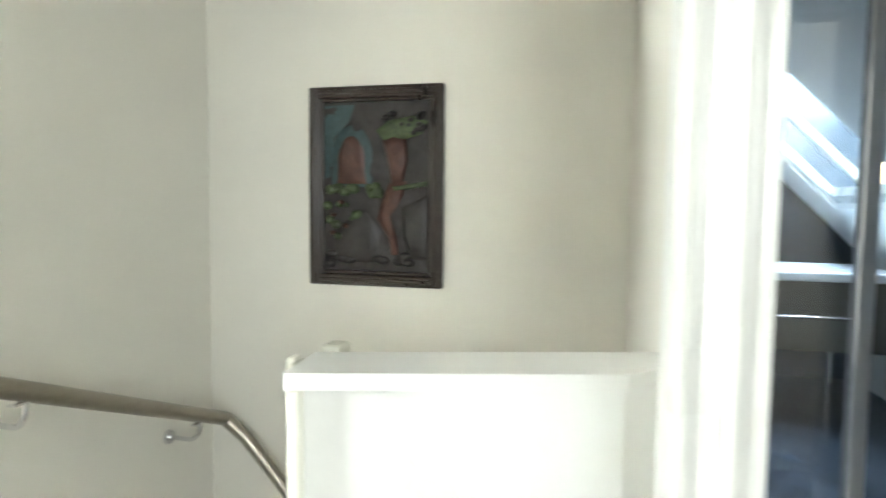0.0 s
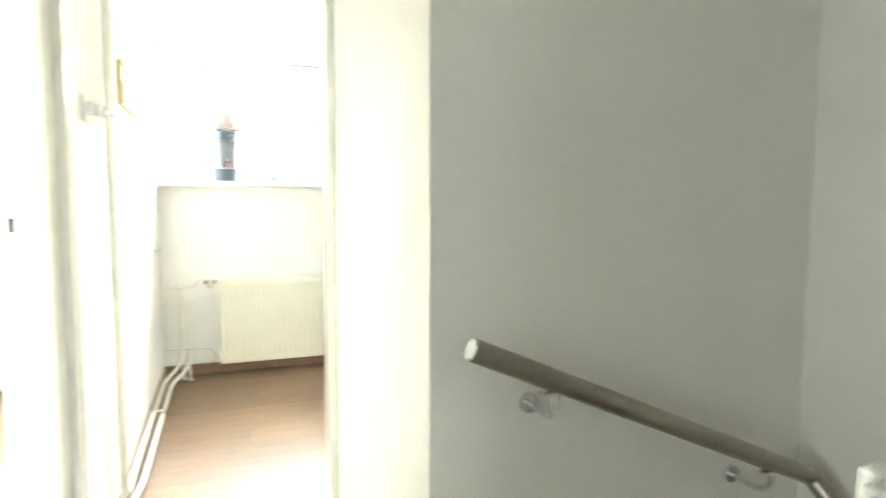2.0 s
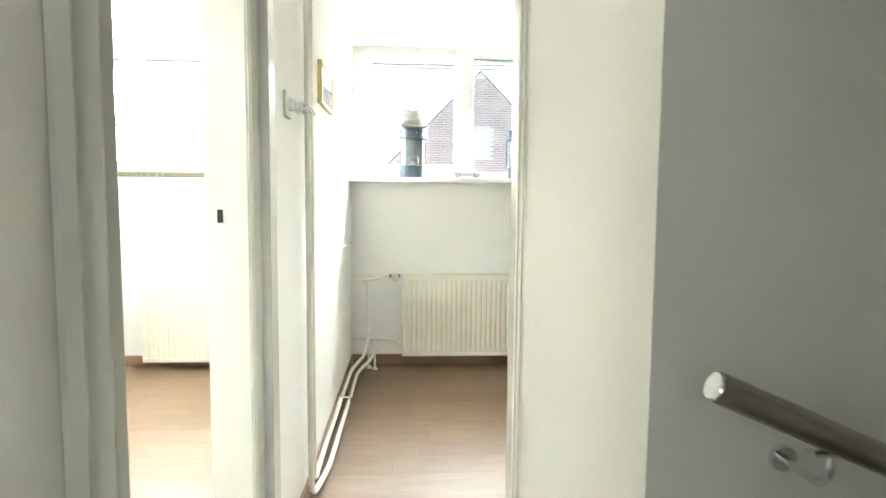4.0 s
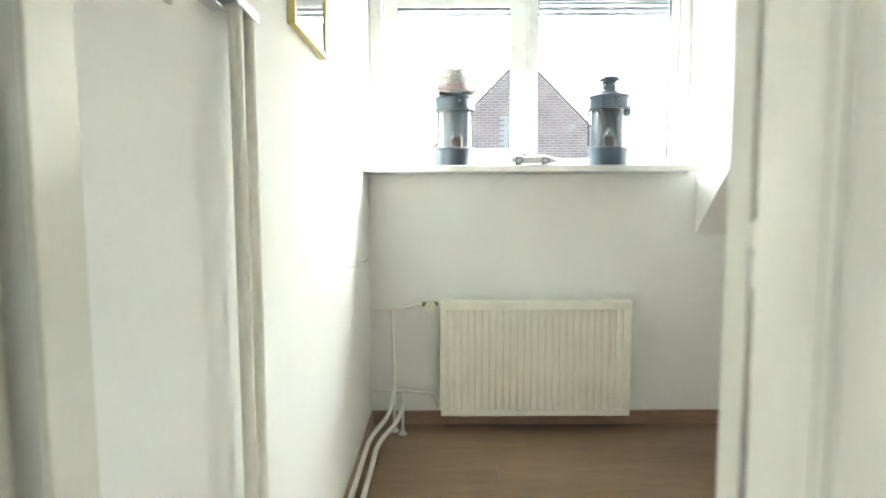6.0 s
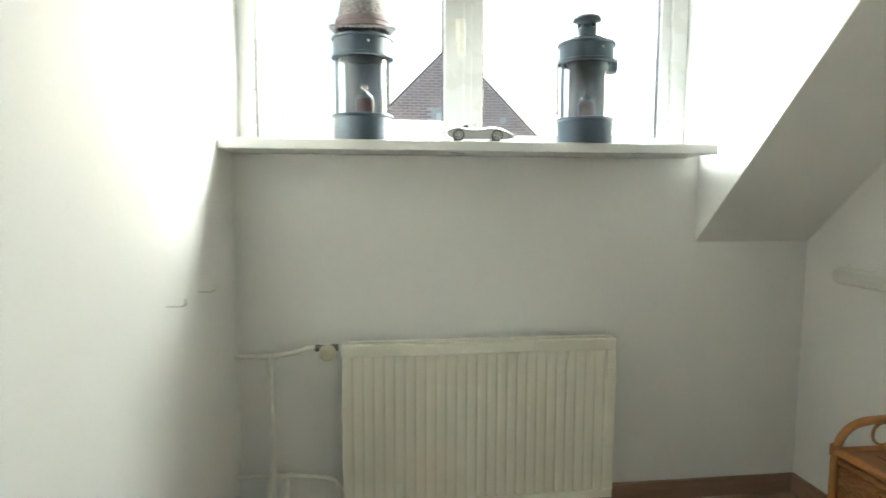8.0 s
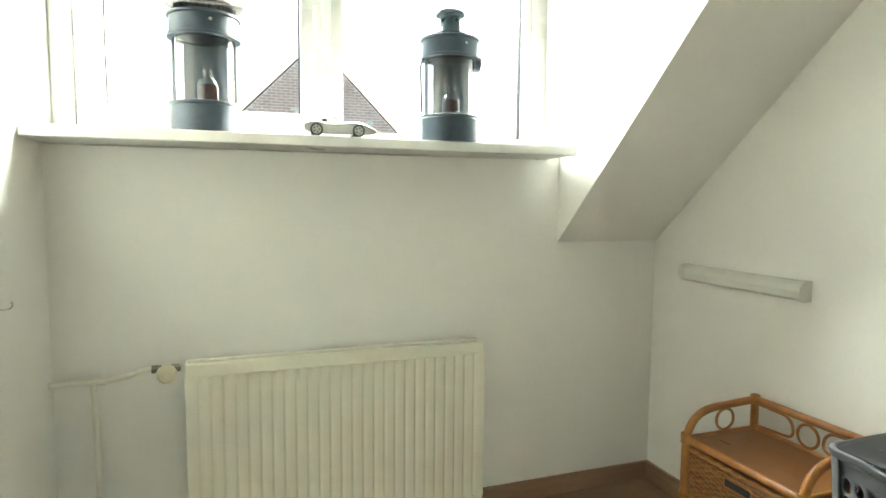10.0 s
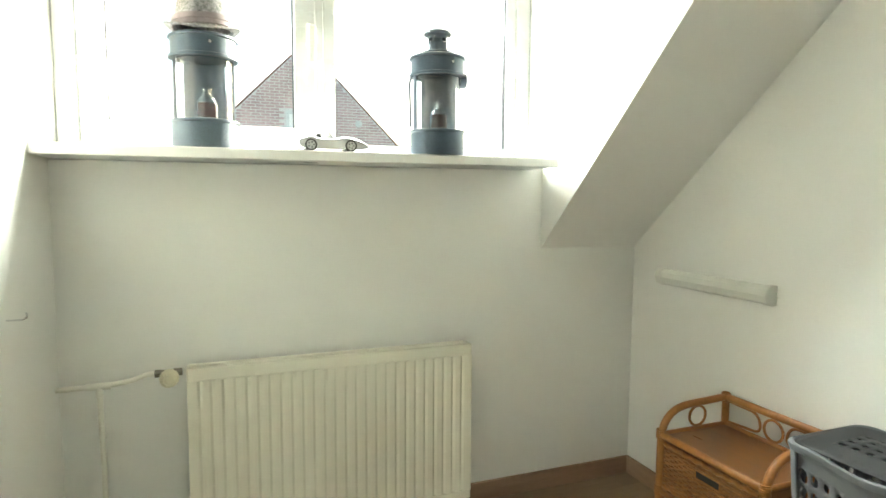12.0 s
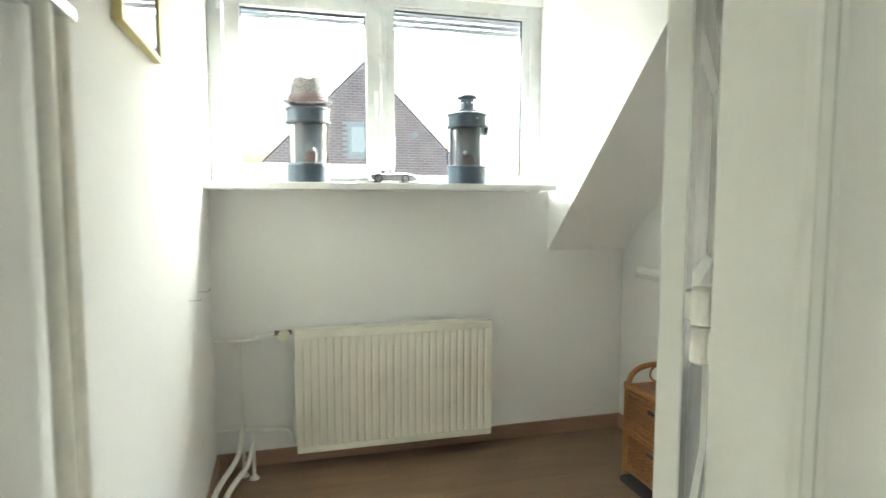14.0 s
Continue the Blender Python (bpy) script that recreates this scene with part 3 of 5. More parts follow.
for k in range(16):
    a = 2 * math.pi * k / 16
    c, s = math.cos(a), math.sin(a)
    sweep(ridge, [(vx + 0.014 * c, vy - 0.0655, vz - 0.008 + 0.014 * s), (vx + 0.0255 * c, vy - 0.055, vz - 0.008 + 0.0255 * s), (vx + 0.029 * c, vy - 0.036, vz - 0.008 + 0.029 * s)], 0.0021, 6)
part("knob_ribs", ridge, M_KNOB, rad)

pipes = thing("heating_pipes", (0.33, -1.0, 0.0), "white painted heating pipes along wall and floor", "pipe")
R = 0.0085
part("flow_pipe", sweep(bmesh.new(), rounded([(0.275, -0.02, 0.657), (0.42, -0.03, 0.66), (0.50, -0.05, 0.677), (0.53, vy, vz), (0.575, vy, vz)], 0.04), R, 12), M_PIPE, pipes, smooth=True)
part("return_pipe", sweep(bmesh.new(), rounded([(0.275, -0.02, 0.212), (0.45, -0.03, 0.215), (0.62, -0.055, 0.208), (0.645, -0.055, 0.135)], 0.05), R, 12), M_PIPE, pipes, smooth=True)
fit_bm = sweep(bmesh.new(), [(0.36, -0.026, 0.659), (0.43, -0.031, 0.66)], 0.0115, 12)
sweep(fit_bm, [(0.395, -0.03, 0.657), (0.395, -0.03, 0.627)], 0.011, 12)
part("tee_joint", fit_bm, M_PIPE, pipes, smooth=True)
part("tee_joint", sweep(bmesh.new(), [(0.40, -0.03, 0.212), (0.465, -0.031, 0.2145)], 0.0115, 12), M_PIPE, pipes, smooth=True)
part("riser", sweep(bmesh.new(), [(0.395, -0.03, 0.652), (0.40, -0.035, 0.4), (0.405, -0.06, 0.0)], R, 12), M_PIPE, pipes, smooth=True)
part("riser", sweep(bmesh.new(), [(0.448, -0.03, 0.212), (0.45, -0.07, 0.12), (0.452, -0.10, 0.0)], R, 12), M_PIPE, pipes, smooth=True)
for x, y in ((0.405, -0.06), (0.452, -0.10)):
    part("floor_collar", lathe(bmesh.new(), (x, y, 0), [(0.009, 0.02), (0.014, 0.016), (0.022, 0.004), (0.024, 0.0)], 20), M_PIPE, pipes, smooth=True)
part("long_pipe", sweep(bmesh.new(), rounded([(0.306, -1.985, 2.5), (0.306, -1.985, 0.07), (0.297, -1.6, 0.062), (0.30, -0.30, 0.058), (0.385, -0.09, 0.11), (0.402, -0.045, 0.24)], 0.085, 7), 0.0125, 14), M_PIPE, pipes, smooth=True)
part("long_pipe", sweep(bmesh.new(), rounded([(0.306, -2.055, 2.5), (0.306, -2.055, 0.04), (0.342, -1.8, 0.045), (0.345, -0.32, 0.045), (0.43, -0.13, 0.085), (0.449, -0.08, 0.16)], 0.085, 7), 0.0125, 14), M_PIPE, pipes, smooth=True)
for z in (1.60,):
    bm = boxed(X_LEFT, -2.135, z - 0.02, X_LEFT + 0.03, -2.075, z + 0.02, bevel=0.003)
    box(bm, X_LEFT + 0.012, -2.08, z - 0.01, X_LEFT + 0.052, -1.965, z + 0.01, bevel=0.003)
    part("pipe_clamp", bm, M_CHROME, pipes, "zinc pipe bracket")
for y in (-0.93,):
    bm = boxed(X_LEFT + 0.012, y - 0.012, 0.035, X_LEFT + 0.09, y + 0.012, 0.078, bevel=0.004)
    part("pipe_clamp", bm, M_CHROME, pipes, "zinc pipe bracket")

# ---- left wall: dial switch, picture, hooks ----
dial = thing("dimmer_switch", (X_LEFT, -2.28, 1.585), "white dimmer switch with a round knob", "switch")
part("plate", boxed(X_LEFT, -2.323, 1.54, X_LEFT + 0.011, -2.237, 1.63, bevel=0.004), M_LAMPWHITE, dial)
part("knob", sweep(bmesh.new(), [(X_LEFT + 0.01, -2.28, 1.585), (X_LEFT + 0.026, -2.28, 1.585), (X_LEFT + 0.03, -2.28, 1.585)], [0.022, 0.021, 0.017], 24), M_WHITEGLOSS, dial, smooth=True)

pic = thing("small_picture", (X_LEFT, -1.35, 1.708), "narrow gilt framed print under glass on the white wall", "picture")
fr = bmesh.new()
for y0, z0, y1, z1 in ((-1.56, 1.708, -1.544, 1.908), (-1.156, 1.708, -1.14, 1.908), (-1.545, 1.708, -1.155, 1.724), (-1.545, 1.892, -1.155, 1.908)):
    box(fr, X_LEFT, y0, z0, X_LEFT + 0.022, y1, z1, bevel=0.003)
part("frame", fr, M_GOLD, pic)
part("print", boxed(X_LEFT + 0.002, -1.545, 1.723, X_LEFT + 0.012, -1.155, 1.893), M_PRINT, pic)
part("glass", boxed(X_LEFT + 0.0145, -1.545, 1.723, X_LEFT + 0.0165, -1.155, 1.893), M_GLASS, pic)


def wall_hook(y, z):
    ob = single("wall_hook", sweep(bmesh.new(), rounded([(X_LEFT - 0.004, y, z), (X_LEFT + 0.034, y, z - 0.001), (X_LEFT + 0.045, y, z + 0.006), (X_LEFT + 0.043, y, z + 0.018)], 0.008), 0.0022, 10),
                M_CHROME, "small screw-in steel hook in the white wall", "hook", True, "wall hooks")
    return ob


wall_hook(-0.41, 0.958)
wall_hook(-0.675, 0.966)

# ---- things on the sill ----
def perforated(face_of, cols, rows, r):
    """A thin sheet with round holes; face_of maps (u, v) from 0 to 1 into the place."""
    bm = bmesh.new()
    for i in range(cols):
        for j in range(rows):
            cu, cv, du, dv = (i + 0.5) / cols, (j + 0.5) / rows, 0.5 / cols, 0.5 / rows
            if r(i, j) < 0.05:
                bm.faces.new([bm.verts.new(face_of(cu + p * du, cv + q * dv)) for p, q in ((-1, -1), (0, -1), (1, -1), (1, 0), (1, 1), (0, 1), (-1, 1), (-1, 0))])
                continue
            outer, inner = [], []
            for k in range(16):
                a = 2 * math.pi * k / 16
                c, s = math.cos(a), math.sin(a)
                m = max(abs(c), abs(s))
                outer.append((cu + du * c / m, cv + dv * s / m))
                inner.append((cu + du * r(i, j) * c, cv + dv * r(i, j) * s))
            o = [bm.verts.new(face_of(*p)) for p in outer]
            n = [bm.verts.new(face_of(*p)) for p in inner]
            for k in range(16):
                bm.faces.new((o[k], o[(k + 1) % 16], n[(k + 1) % 16], n[k]))
    bmesh.ops.remove_doubles(bm, verts=bm.verts[:], dist=0.0004)
    return bm


def lantern(x, y, label, chimney):
    base = thing("lantern", (x, y, Z_SILL), label, "lantern", "lanterns on the sill")
    c = (x, y, Z_SILL)
    r = 0.099 if not chimney else 0.095
    part("foot", lathe(bmesh.new(), c, [(0, 0.001), (r, 0.001), (r + 0.001, 0.0), (r + 0.001, 0.078), (r + 0.006, 0.082), (r + 0.006, 0.088), (r, 0.09), (0, 0.09)], 40), M_ENAMEL, base, smooth=True)
    g = r - 0.012
    tube = part("glass_tube", lathe(bmesh.new(), c, [(g, 0.09), (g, 0.285), (g - 0.003, 0.285), (g - 0.003, 0.09), (g, 0.09)], 40), M_SMOKE, base, smooth=True)
    tube.visible_shadow = False
    if chimney:
        back = lathe(bmesh.new(), c, [(g + 0.002, 0.088), (g + 0.002, 0.29), (g + 0.004, 0.29), (g + 0.004, 0.088), (g + 0.002, 0.088)], 16, 15, 100)
        part("back_shield", back, M_SHIELD, base, smooth=True)
        back = lathe(bmesh.new(), c, [(g + 0.002, 0.088), (g + 0.002, 0.29), (g + 0.004, 0.29), (g + 0.004, 0.088), (g + 0.002, 0.088)], 6, 165, 25)
        part("side_shield", back, M_ENAMEL, base, smooth=True)
    else:
        shield = lathe(bmesh.new(), c, [(g - 0.006, 0.09), (g - 0.006, 0.28), (g - 0.008, 0.28), (g - 0.008, 0.09), (g - 0.006, 0.09)], 20, 38, 104)
        part("back_shield", shield, M_SHIELD, base, smooth=True)
        for a in (168, 352):
            part("side_strip", lathe(bmesh.new(), c, [(g + 0.002, 0.088), (g + 0.002, 0.29), (g + 0.005, 0.29), (g + 0.005, 0.088), (g + 0.002, 0.088)], 4, a, 20), M_ENAMEL, base, smooth=True)
    part("collar", lathe(bmesh.new(), c, [(g, 0.278), (r + 0.006, 0.279), (r + 0.006, 0.287), (r, 0.289), (r, 0.338), (r + 0.006, 0.34), (r + 0.005, 0.347), (r - 0.012, 0.353), (0.045, 0.362), (0, 0.363)], 40), M_ENAMEL, base, smooth=True)
    if chimney:
        part("chimney", lathe(bmesh.new(), c, [(0.058, 0.360), (0.060, 0.3647), (0.039, 0.371), (0.034, 0.379), (0.034, 0.3985)], 32), M_ENAMEL, base, smooth=True)
        ring = (lambda u, v: (x + 0.034 * math.cos(2 * math.pi * u), y + 0.034 * math.sin(2 * math.pi * u), Z_SILL + 0.398 + 0.019 * v))
        vents = part("vent_ring", perforated(ring, 8, 1, lambda i, j: 0.72), M_ENAMEL, base, smooth=True)
        vents.modifiers.new("thickness", "SOLIDIFY").thickness = 0.0015
        part("cap", lathe(bmesh.new(), c, [(0.034, 0.4155), (0.036, 0.4224), (0.049, 0.4263), (0.050, 0.432), (0.044, 0.4396), (0.0, 0.4445)], 32), M_ENAMEL, base, smooth=True)
        hook = rounded([(x - r - 0.006, y, Z_SILL + 0.10), (x - r - 0.010, y, Z_SILL + 0.26), (x - r + 0.004, y, Z_SILL + 0.283)], 0.015)
        part("side_handle", sweep(bmesh.new(), hook, 0.0035, 10), M_ENAMEL, base, smooth=True)
        lens = sweep(bmesh.new(), [(x + 0.08, y - 0.01, Z_SILL + 0.272), (x + 0.104, y - 0.012, Z_SILL + 0.272)], [0.03, 0.026], 20)
        part("side_port", lens, M_ENAMEL, base, smooth=True)
    part("screw", sweep(bmesh.new(), [(x + 0.02, y - r, Z_SILL + 0.318), (x + 0.021, y - r - 0.006, Z_SILL + 0.318)], 0.005, 12), M_CHROME, base, smooth=True)
    oil = single("oil_bottle", lathe(bmesh.new(), (x + 0.006, y, Z_SILL + 0.091), [(0, 0.0), (0.027, 0.0), (0.030, 0.004), (0.030, 0.050), (0.026, 0.056), (0, 0.056)], 24), M_RED, "small glass bottle of red lamp oil inside the lantern", "bottle", True, "oil bottles")
    neck = lathe(bmesh.new(), (x + 0.006, y, Z_SILL + 0.091), [(0.031, 0.0), (0.0315, 0.055), (0.026, 0.068), (0.013, 0.078), (0.011, 0.088), (0.014, 0.090), (0.014, 0.100), (0.011, 0.100), (0.0095, 0.088), (0.011, 0.078), (0.0245, 0.066), (0.0303, 0.055), (0.0303, 0.0)], 24)
    part("bottle_glass", neck, M_GLASS, oil, smooth=True)


lantern(0.733, -0.055, "blue-grey metal lantern with a glass tube and a hat on it", False)
lantern(1.515, -0.085, "blue-grey metal lantern with a vented chimney", True)

hat = thing("trilby_hat", (0.733, -0.055, Z_SILL + 0.363), "pale woven trilby hat with a mauve band on a lantern", "hat")
crown = bmesh.new()
rings = [(0.084, 0.010), (0.083, 0.035), (0.078, 0.060), (0.075, 0.085), (0.071, 0.106), (0.066, 0.119), (0.056, 0.126), (0.038, 0.127), (0.020, 0.126), (0.004, 0.126)]
cols = []
for k in range(48):
    a = 2 * math.pi * k / 48
    col = []
    for i, (r, h) in enumerate(rings):
        up = max(0.0, (h - 0.05) / 0.077)
        pinch = 1 - 0.13 * up * sum(math.exp(-((a - math.radians(p)) / 0.33) ** 2) for p in (228, 312, 90))
        px, py = r * math.cos(a) * 1.04 * pinch, r * math.sin(a) * 1.0 * pinch
        h -= 0.015 * up * math.exp(-((px + 0.004) / 0.026) ** 2) + 0.006 * up * py / 0.06
        col.append(crown.verts.new((0.733 + px + 0.004 * up, -0.055 + py, Z_SILL + 0.363 + h + 0.0022 * math.sin(5 * a + i))))
    cols.append(col)
for k in range(48):
    a, b = cols[k], cols[(k + 1) % 48]
    for i in range(len(rings) - 1):
        crown.faces.new((a[i], b[i], b[i + 1], a[i + 1]))
crown.faces.new([c[-1] for c in cols])
part("crown", crown, M_STRAW, hat, smooth=True)
brim, cols = bmesh.new(), []
for k in range(40):
    a = 2 * math.pi * k / 40
    lift = 0.010 * math.cos(2 * a) - 0.004
    cols.append([brim.verts.new((0.733 + r * math.cos(a) * 1.05, -0.055 + r * math.sin(a) * 0.96, Z_SILL + 0.374 + h + lift * w)) for r, h, w in ((0.080, 0.004, 0), (0.090, 0.0, 0.3), (0.109, 0.004, 1.3), (0.108, 0.0005, 1.3), (0.088, -0.004, 0.3), (0.080, 0.0, 0))])
for k in range(40):
    a, b = cols[k], cols[(k + 1) % 40]
    for i in range(5):
        brim.faces.new((a[i], b[i], b[i + 1], a[i + 1]))
part("brim", brim, M_STRAW, hat, smooth=True)
band = bmesh.new()
lathe(band, (0, 0, 0), [(0.083, 0.012), (0.087, 0.014), (0.0865, 0.027), (0.089, 0.029), (0.087, 0.045), (0.081, 0.047)], 40)
bmesh.ops.rotate(band, verts=band.verts[:], cent=(0, 0, 0.03), matrix=Matrix.Rotation(radians(-3), 3, "Y"))
bmesh.ops.scale(band, verts=band.verts[:], vec=(1.05, 1.02, 1))
bmesh.ops.translate(band, verts=band.verts[:], vec=(0.733, -0.055, Z_SILL + 0.363))
part("band", band, M_BAND, hat, smooth=True)

# model car: nose to the right
car = thing("model_car", (1.13, -0.10, Z_SILL), "silver open-top model sports car on the sill", "model car")
body = bmesh.new()
side = [(-0.098, 0.014), (-0.103, 0.028), (-0.094, 0.037), (-0.074, 0.042), (-0.055, 0.041), (-0.044, 0.037), (-0.020, 0.036), (0.000, 0.037), (0.022, 0.041), (0.046, 0.0415), (0.066, 0.037), (0.085, 0.030), (0.099, 0.021), (0.103, 0.012), (0.08, 0.007), (-0.08, 0.007)]
rows = []
for w, f in ((-0.041, 0.86), (-0.036, 0.97), (-0.02, 1.0), (0.0, 1.02), (0.02, 1.0), (0.036, 0.97), (0.041, 0.86)):
    rows.append([body.verts.new((1.13 + px * (1 - 0.06 * (abs(w) / 0.041) ** 2), -0.10 + w, Z_SILL + 0.008 + (pz - 0.008) * f)) for px, pz in side])
for a, b in zip(rows, rows[1:]):
    for i in range(len(side)):
        j = (i + 1) % len(side)
        body.faces.new((a[i], a[j], b[j], b[i]))
body.faces.new(rows[0])
body.faces.new(rows[-1][::-1])
part("body", body, M_SILVER, car, smooth=True)
part("cockpit", boxed(1.084, -0.128, Z_SILL + 0.030, 1.128, -0.072, Z_SILL + 0.0385, bevel=0.003), M_DARK, car)
part("windscreen", prism(bmesh.new(), [(1.128, Z_SILL + 0.036), (1.114, Z_SILL + 0.053), (1.1155, Z_SILL + 0.0535), (1.131, Z_SILL + 0.036)], "y", -0.128, -0.072), M_GLASS, car)
for sy in (-0.118, -0.085):
    part("seat", boxed(1.085, sy, Z_SILL + 0.03, 1.098, sy + 0.02, Z_SILL + 0.049, bevel=0.004), M_RUBBER, car)
for wx in (1.066, 1.176):
    for wy in (-0.1405, -0.0595):
        d = -1 if wy < -0.1 else 1
        wheel = part("wheel", sweep(bmesh.new(), [(wx, wy - d * 0.012, Z_SILL + 0.0165), (wx, wy + d * 0.002, Z_SILL + 0.0165)], 0.0165, 24), M_RUBBER, car, smooth=True)
        rim = sweep(bmesh.new(), [(wx, wy, Z_SILL + 0.0165), (wx, wy + d * 0.0035, Z_SILL + 0.0165)], [0.0128, 0.0115], 20)
        part("rim", rim, M_SILVER, wheel, smooth=True)
        for k in range(5):
            a = 2 * math.pi * k / 5
            # black block on the rim, its colour the shade between spokes
            part("spoke_gap_shade", boxed(wx + 0.007 * math.cos(a) - 0.002, wy + d * 0.0033, Z_SILL + 0.0165 + 0.007 * math.sin(a) - 0.002, wx + 0.007 * math.cos(a) + 0.002, wy + d * 0.0042, Z_SILL + 0.0165 + 0.007 * math.sin(a) + 0.002), M_DARK, wheel)

car.scale = (1.2, 1.2, 1.2)

# ---- right wall and slope ----
bar = thing("strip_lamp", (X_RIGHT, -0.38, 0.90), "slim off-white strip lamp fixed low on the wall", "lamp")
prof = [(X_RIGHT, 0.972), (X_RIGHT - 0.03, 0.972), (X_RIGHT - 0.045, 0.962), (X_RIGHT - 0.05, 0.942), (X_RIGHT - 0.042, 0.919), (X_RIGHT - 0.02, 0.909), (X_RIGHT, 0.909)]
part("housing", prism(bmesh.new(), prof, "y", -0.67, -0.175), M_LAMPWHITE, bar)
big = [(X_RIGHT - (X_RIGHT - a) * 1.06 if a < X_RIGHT else a, 0.940 + (b - 0.940) * 1.07) for a, b in prof]
part("end_cap", prism(bmesh.new(), big, "y", -0.69, -0.665), M_LAMPWHITE, bar)
part("end_cap", prism(bmesh.new(), big, "y", -0.18, -0.155), M_LAMPWHITE, bar)

down = thing("downlight", (2.275, -0.869, 1.052 + 0.9155 * (Y_WIN + 0.869)), "round silver-rimmed recessed spotlight in the sloping ceiling", "lamp")
n = Vector((0, -0.6753, -0.7376))
spot = Vector((2.275, -0.869, 1.052 + 0.9155 * (Y_WIN + 0.869)))
part("trim_ring", sweep(bmesh.new(), [spot + n * 0.0015 + (Vector((1, 0, 0)) * math.cos(a) + Vector((0, 0.7376, -0.6753)) * math.sin(a)) * 0.038 for a in (2 * math.pi * k / 32 for k in range(32))], 0.0065, 10, closed=True), M_STEEL, down, smooth=True)
part("lens", sweep(bmesh.new(), [spot - n * 0.002, spot + n * 0.003], [0.027, 0.020], 24), M_WHITEGLOSS, down, smooth=True)
part("inner_ring", sweep(bmesh.new(), [spot + n * 0.0022 + (Vector((1, 0, 0)) * math.cos(a) + Vector((0, 0.7376, -0.6753)) * math.sin(a)) * 0.030 for a in (2 * math.pi * k / 32 for k in range(32))], 0.003, 8, closed=True), M_LID, down, smooth=True)

# rattan drawer cabinet against the right wall
cab = thing("rattan_cabinet", (2.33, -0.745, 0.0), "honey-coloured rattan side cabinet with two wicker drawers", "cabinet")
CX0, CX1, CY0, CY1 = 2.185, 2.475, -0.955, -0.535
for x, y, top in ((CX1, CY1, 0.545), (CX1, CY0, 0.545)):
    part("post", sweep(bmesh.new(), [(x, y, 0.0), (x, y, top)], 0.013, 14), M_RATTAN, cab, smooth=True)
for y in (CY0, CY1):
    part("side_arch", sweep(bmesh.new(), rounded([(CX0, y, 0.0), (CX0, y, 0.535), (CX1, y, 0.548)], 0.12, 9), 0.013, 14), M_RATTAN, cab, smooth=True)
part("back_rail", sweep(bmesh.new(), [(CX1, CY0, 0.548), (CX1, CY1, 0.548)], 0.013, 14), M_RATTAN, cab, smooth=True)
for z in (0.448, 0.245, 0.045):
    part("front_rail", sweep(bmesh.new(), [(CX0, CY0, z), (CX0, CY1, z)], 0.0125 if z > 0.4 else 0.009, 12), M_RATTAN, cab, smooth=True)
    part("back_rail", sweep(bmesh.new(), [(CX1, CY0, z), (CX1, CY1, z)], 0.009, 12), M_RATTAN, cab, smooth=True)
    for y in (CY0, CY1):
        part("side_rail", sweep(bmesh.new(), [(CX0, y, z), (CX1, y, z)], 0.009, 12), M_RATTAN, cab, smooth=True)
part("top_board", boxed(CX0 - 0.002, CY0, 0.438, CX1, CY1, 0.447), M_BOARD, cab, "reddish brown top board")
part("side_board", boxed(CX0, CY0 - 0.004, 0.04, CX1, CY0 + 0.004, 0.44), M_BOARD, cab)
part("side_board", boxed(CX0, CY1 - 0.004, 0.04, CX1, CY1 + 0.004, 0.44), M_BOARD, cab)


def cane_ring(cx, cy, cz, r, axis):
    way = Vector((1, 0, 0)) if axis == "x" else Vector((0, 1, 0))
    pts = [Vector((cx, cy, cz)) + (way * math.cos(a) + Vector((0, 0, 1)) * math.sin(a)) * r for a in (2 * math.pi * k / 24 for k in range(24))]
    part("cane_ring", sweep(bmesh.new(), pts, 0.0048, 8, closed=True), M_RATTAN, cab, smooth=True)


for y in (CY0, CY1):
    cane_ring(2.345, y, 0.494, 0.036, "x")
cane_ring(CX1, -0.735, 0.494, 0.036, "y")
for s in (-1, 1):
    c = -0.745 + 0.01
    loop = rounded([(CX1, c + s * 0.185, 0.535), (CX1, c + s * 0.06, 0.532), (CX1, c + s * 0.045, 0.468), (CX1, c + s * 0.19, 0.459)], 0.035, 7)
    part("cane_loop", sweep(bmesh.new(), loop, 0.0048, 8), M_RATTAN, cab, smooth=True)
for p in ((CX0, CY0, 0.448), (CX0, CY1, 0.448), (CX1, CY0, 0.545), (CX1, CY1, 0.545), (CX0, CY0, 0.245), (CX0, CY1, 0.245), (CX0, CY0, 0.05), (CX0, CY1, 0.05)):
    wrap = bmesh.new()
    for k in range(5):
        lathe(wrap, (p[0], p[1], p[2] - 0.016 + k * 0.007), [(0.0132, 0), (0.0163, 0.0017), (0.0163, 0.0052), (0.0132, 0.007)], 14)
    part("binding", wrap, M_RATTAN, cab, smooth=True)


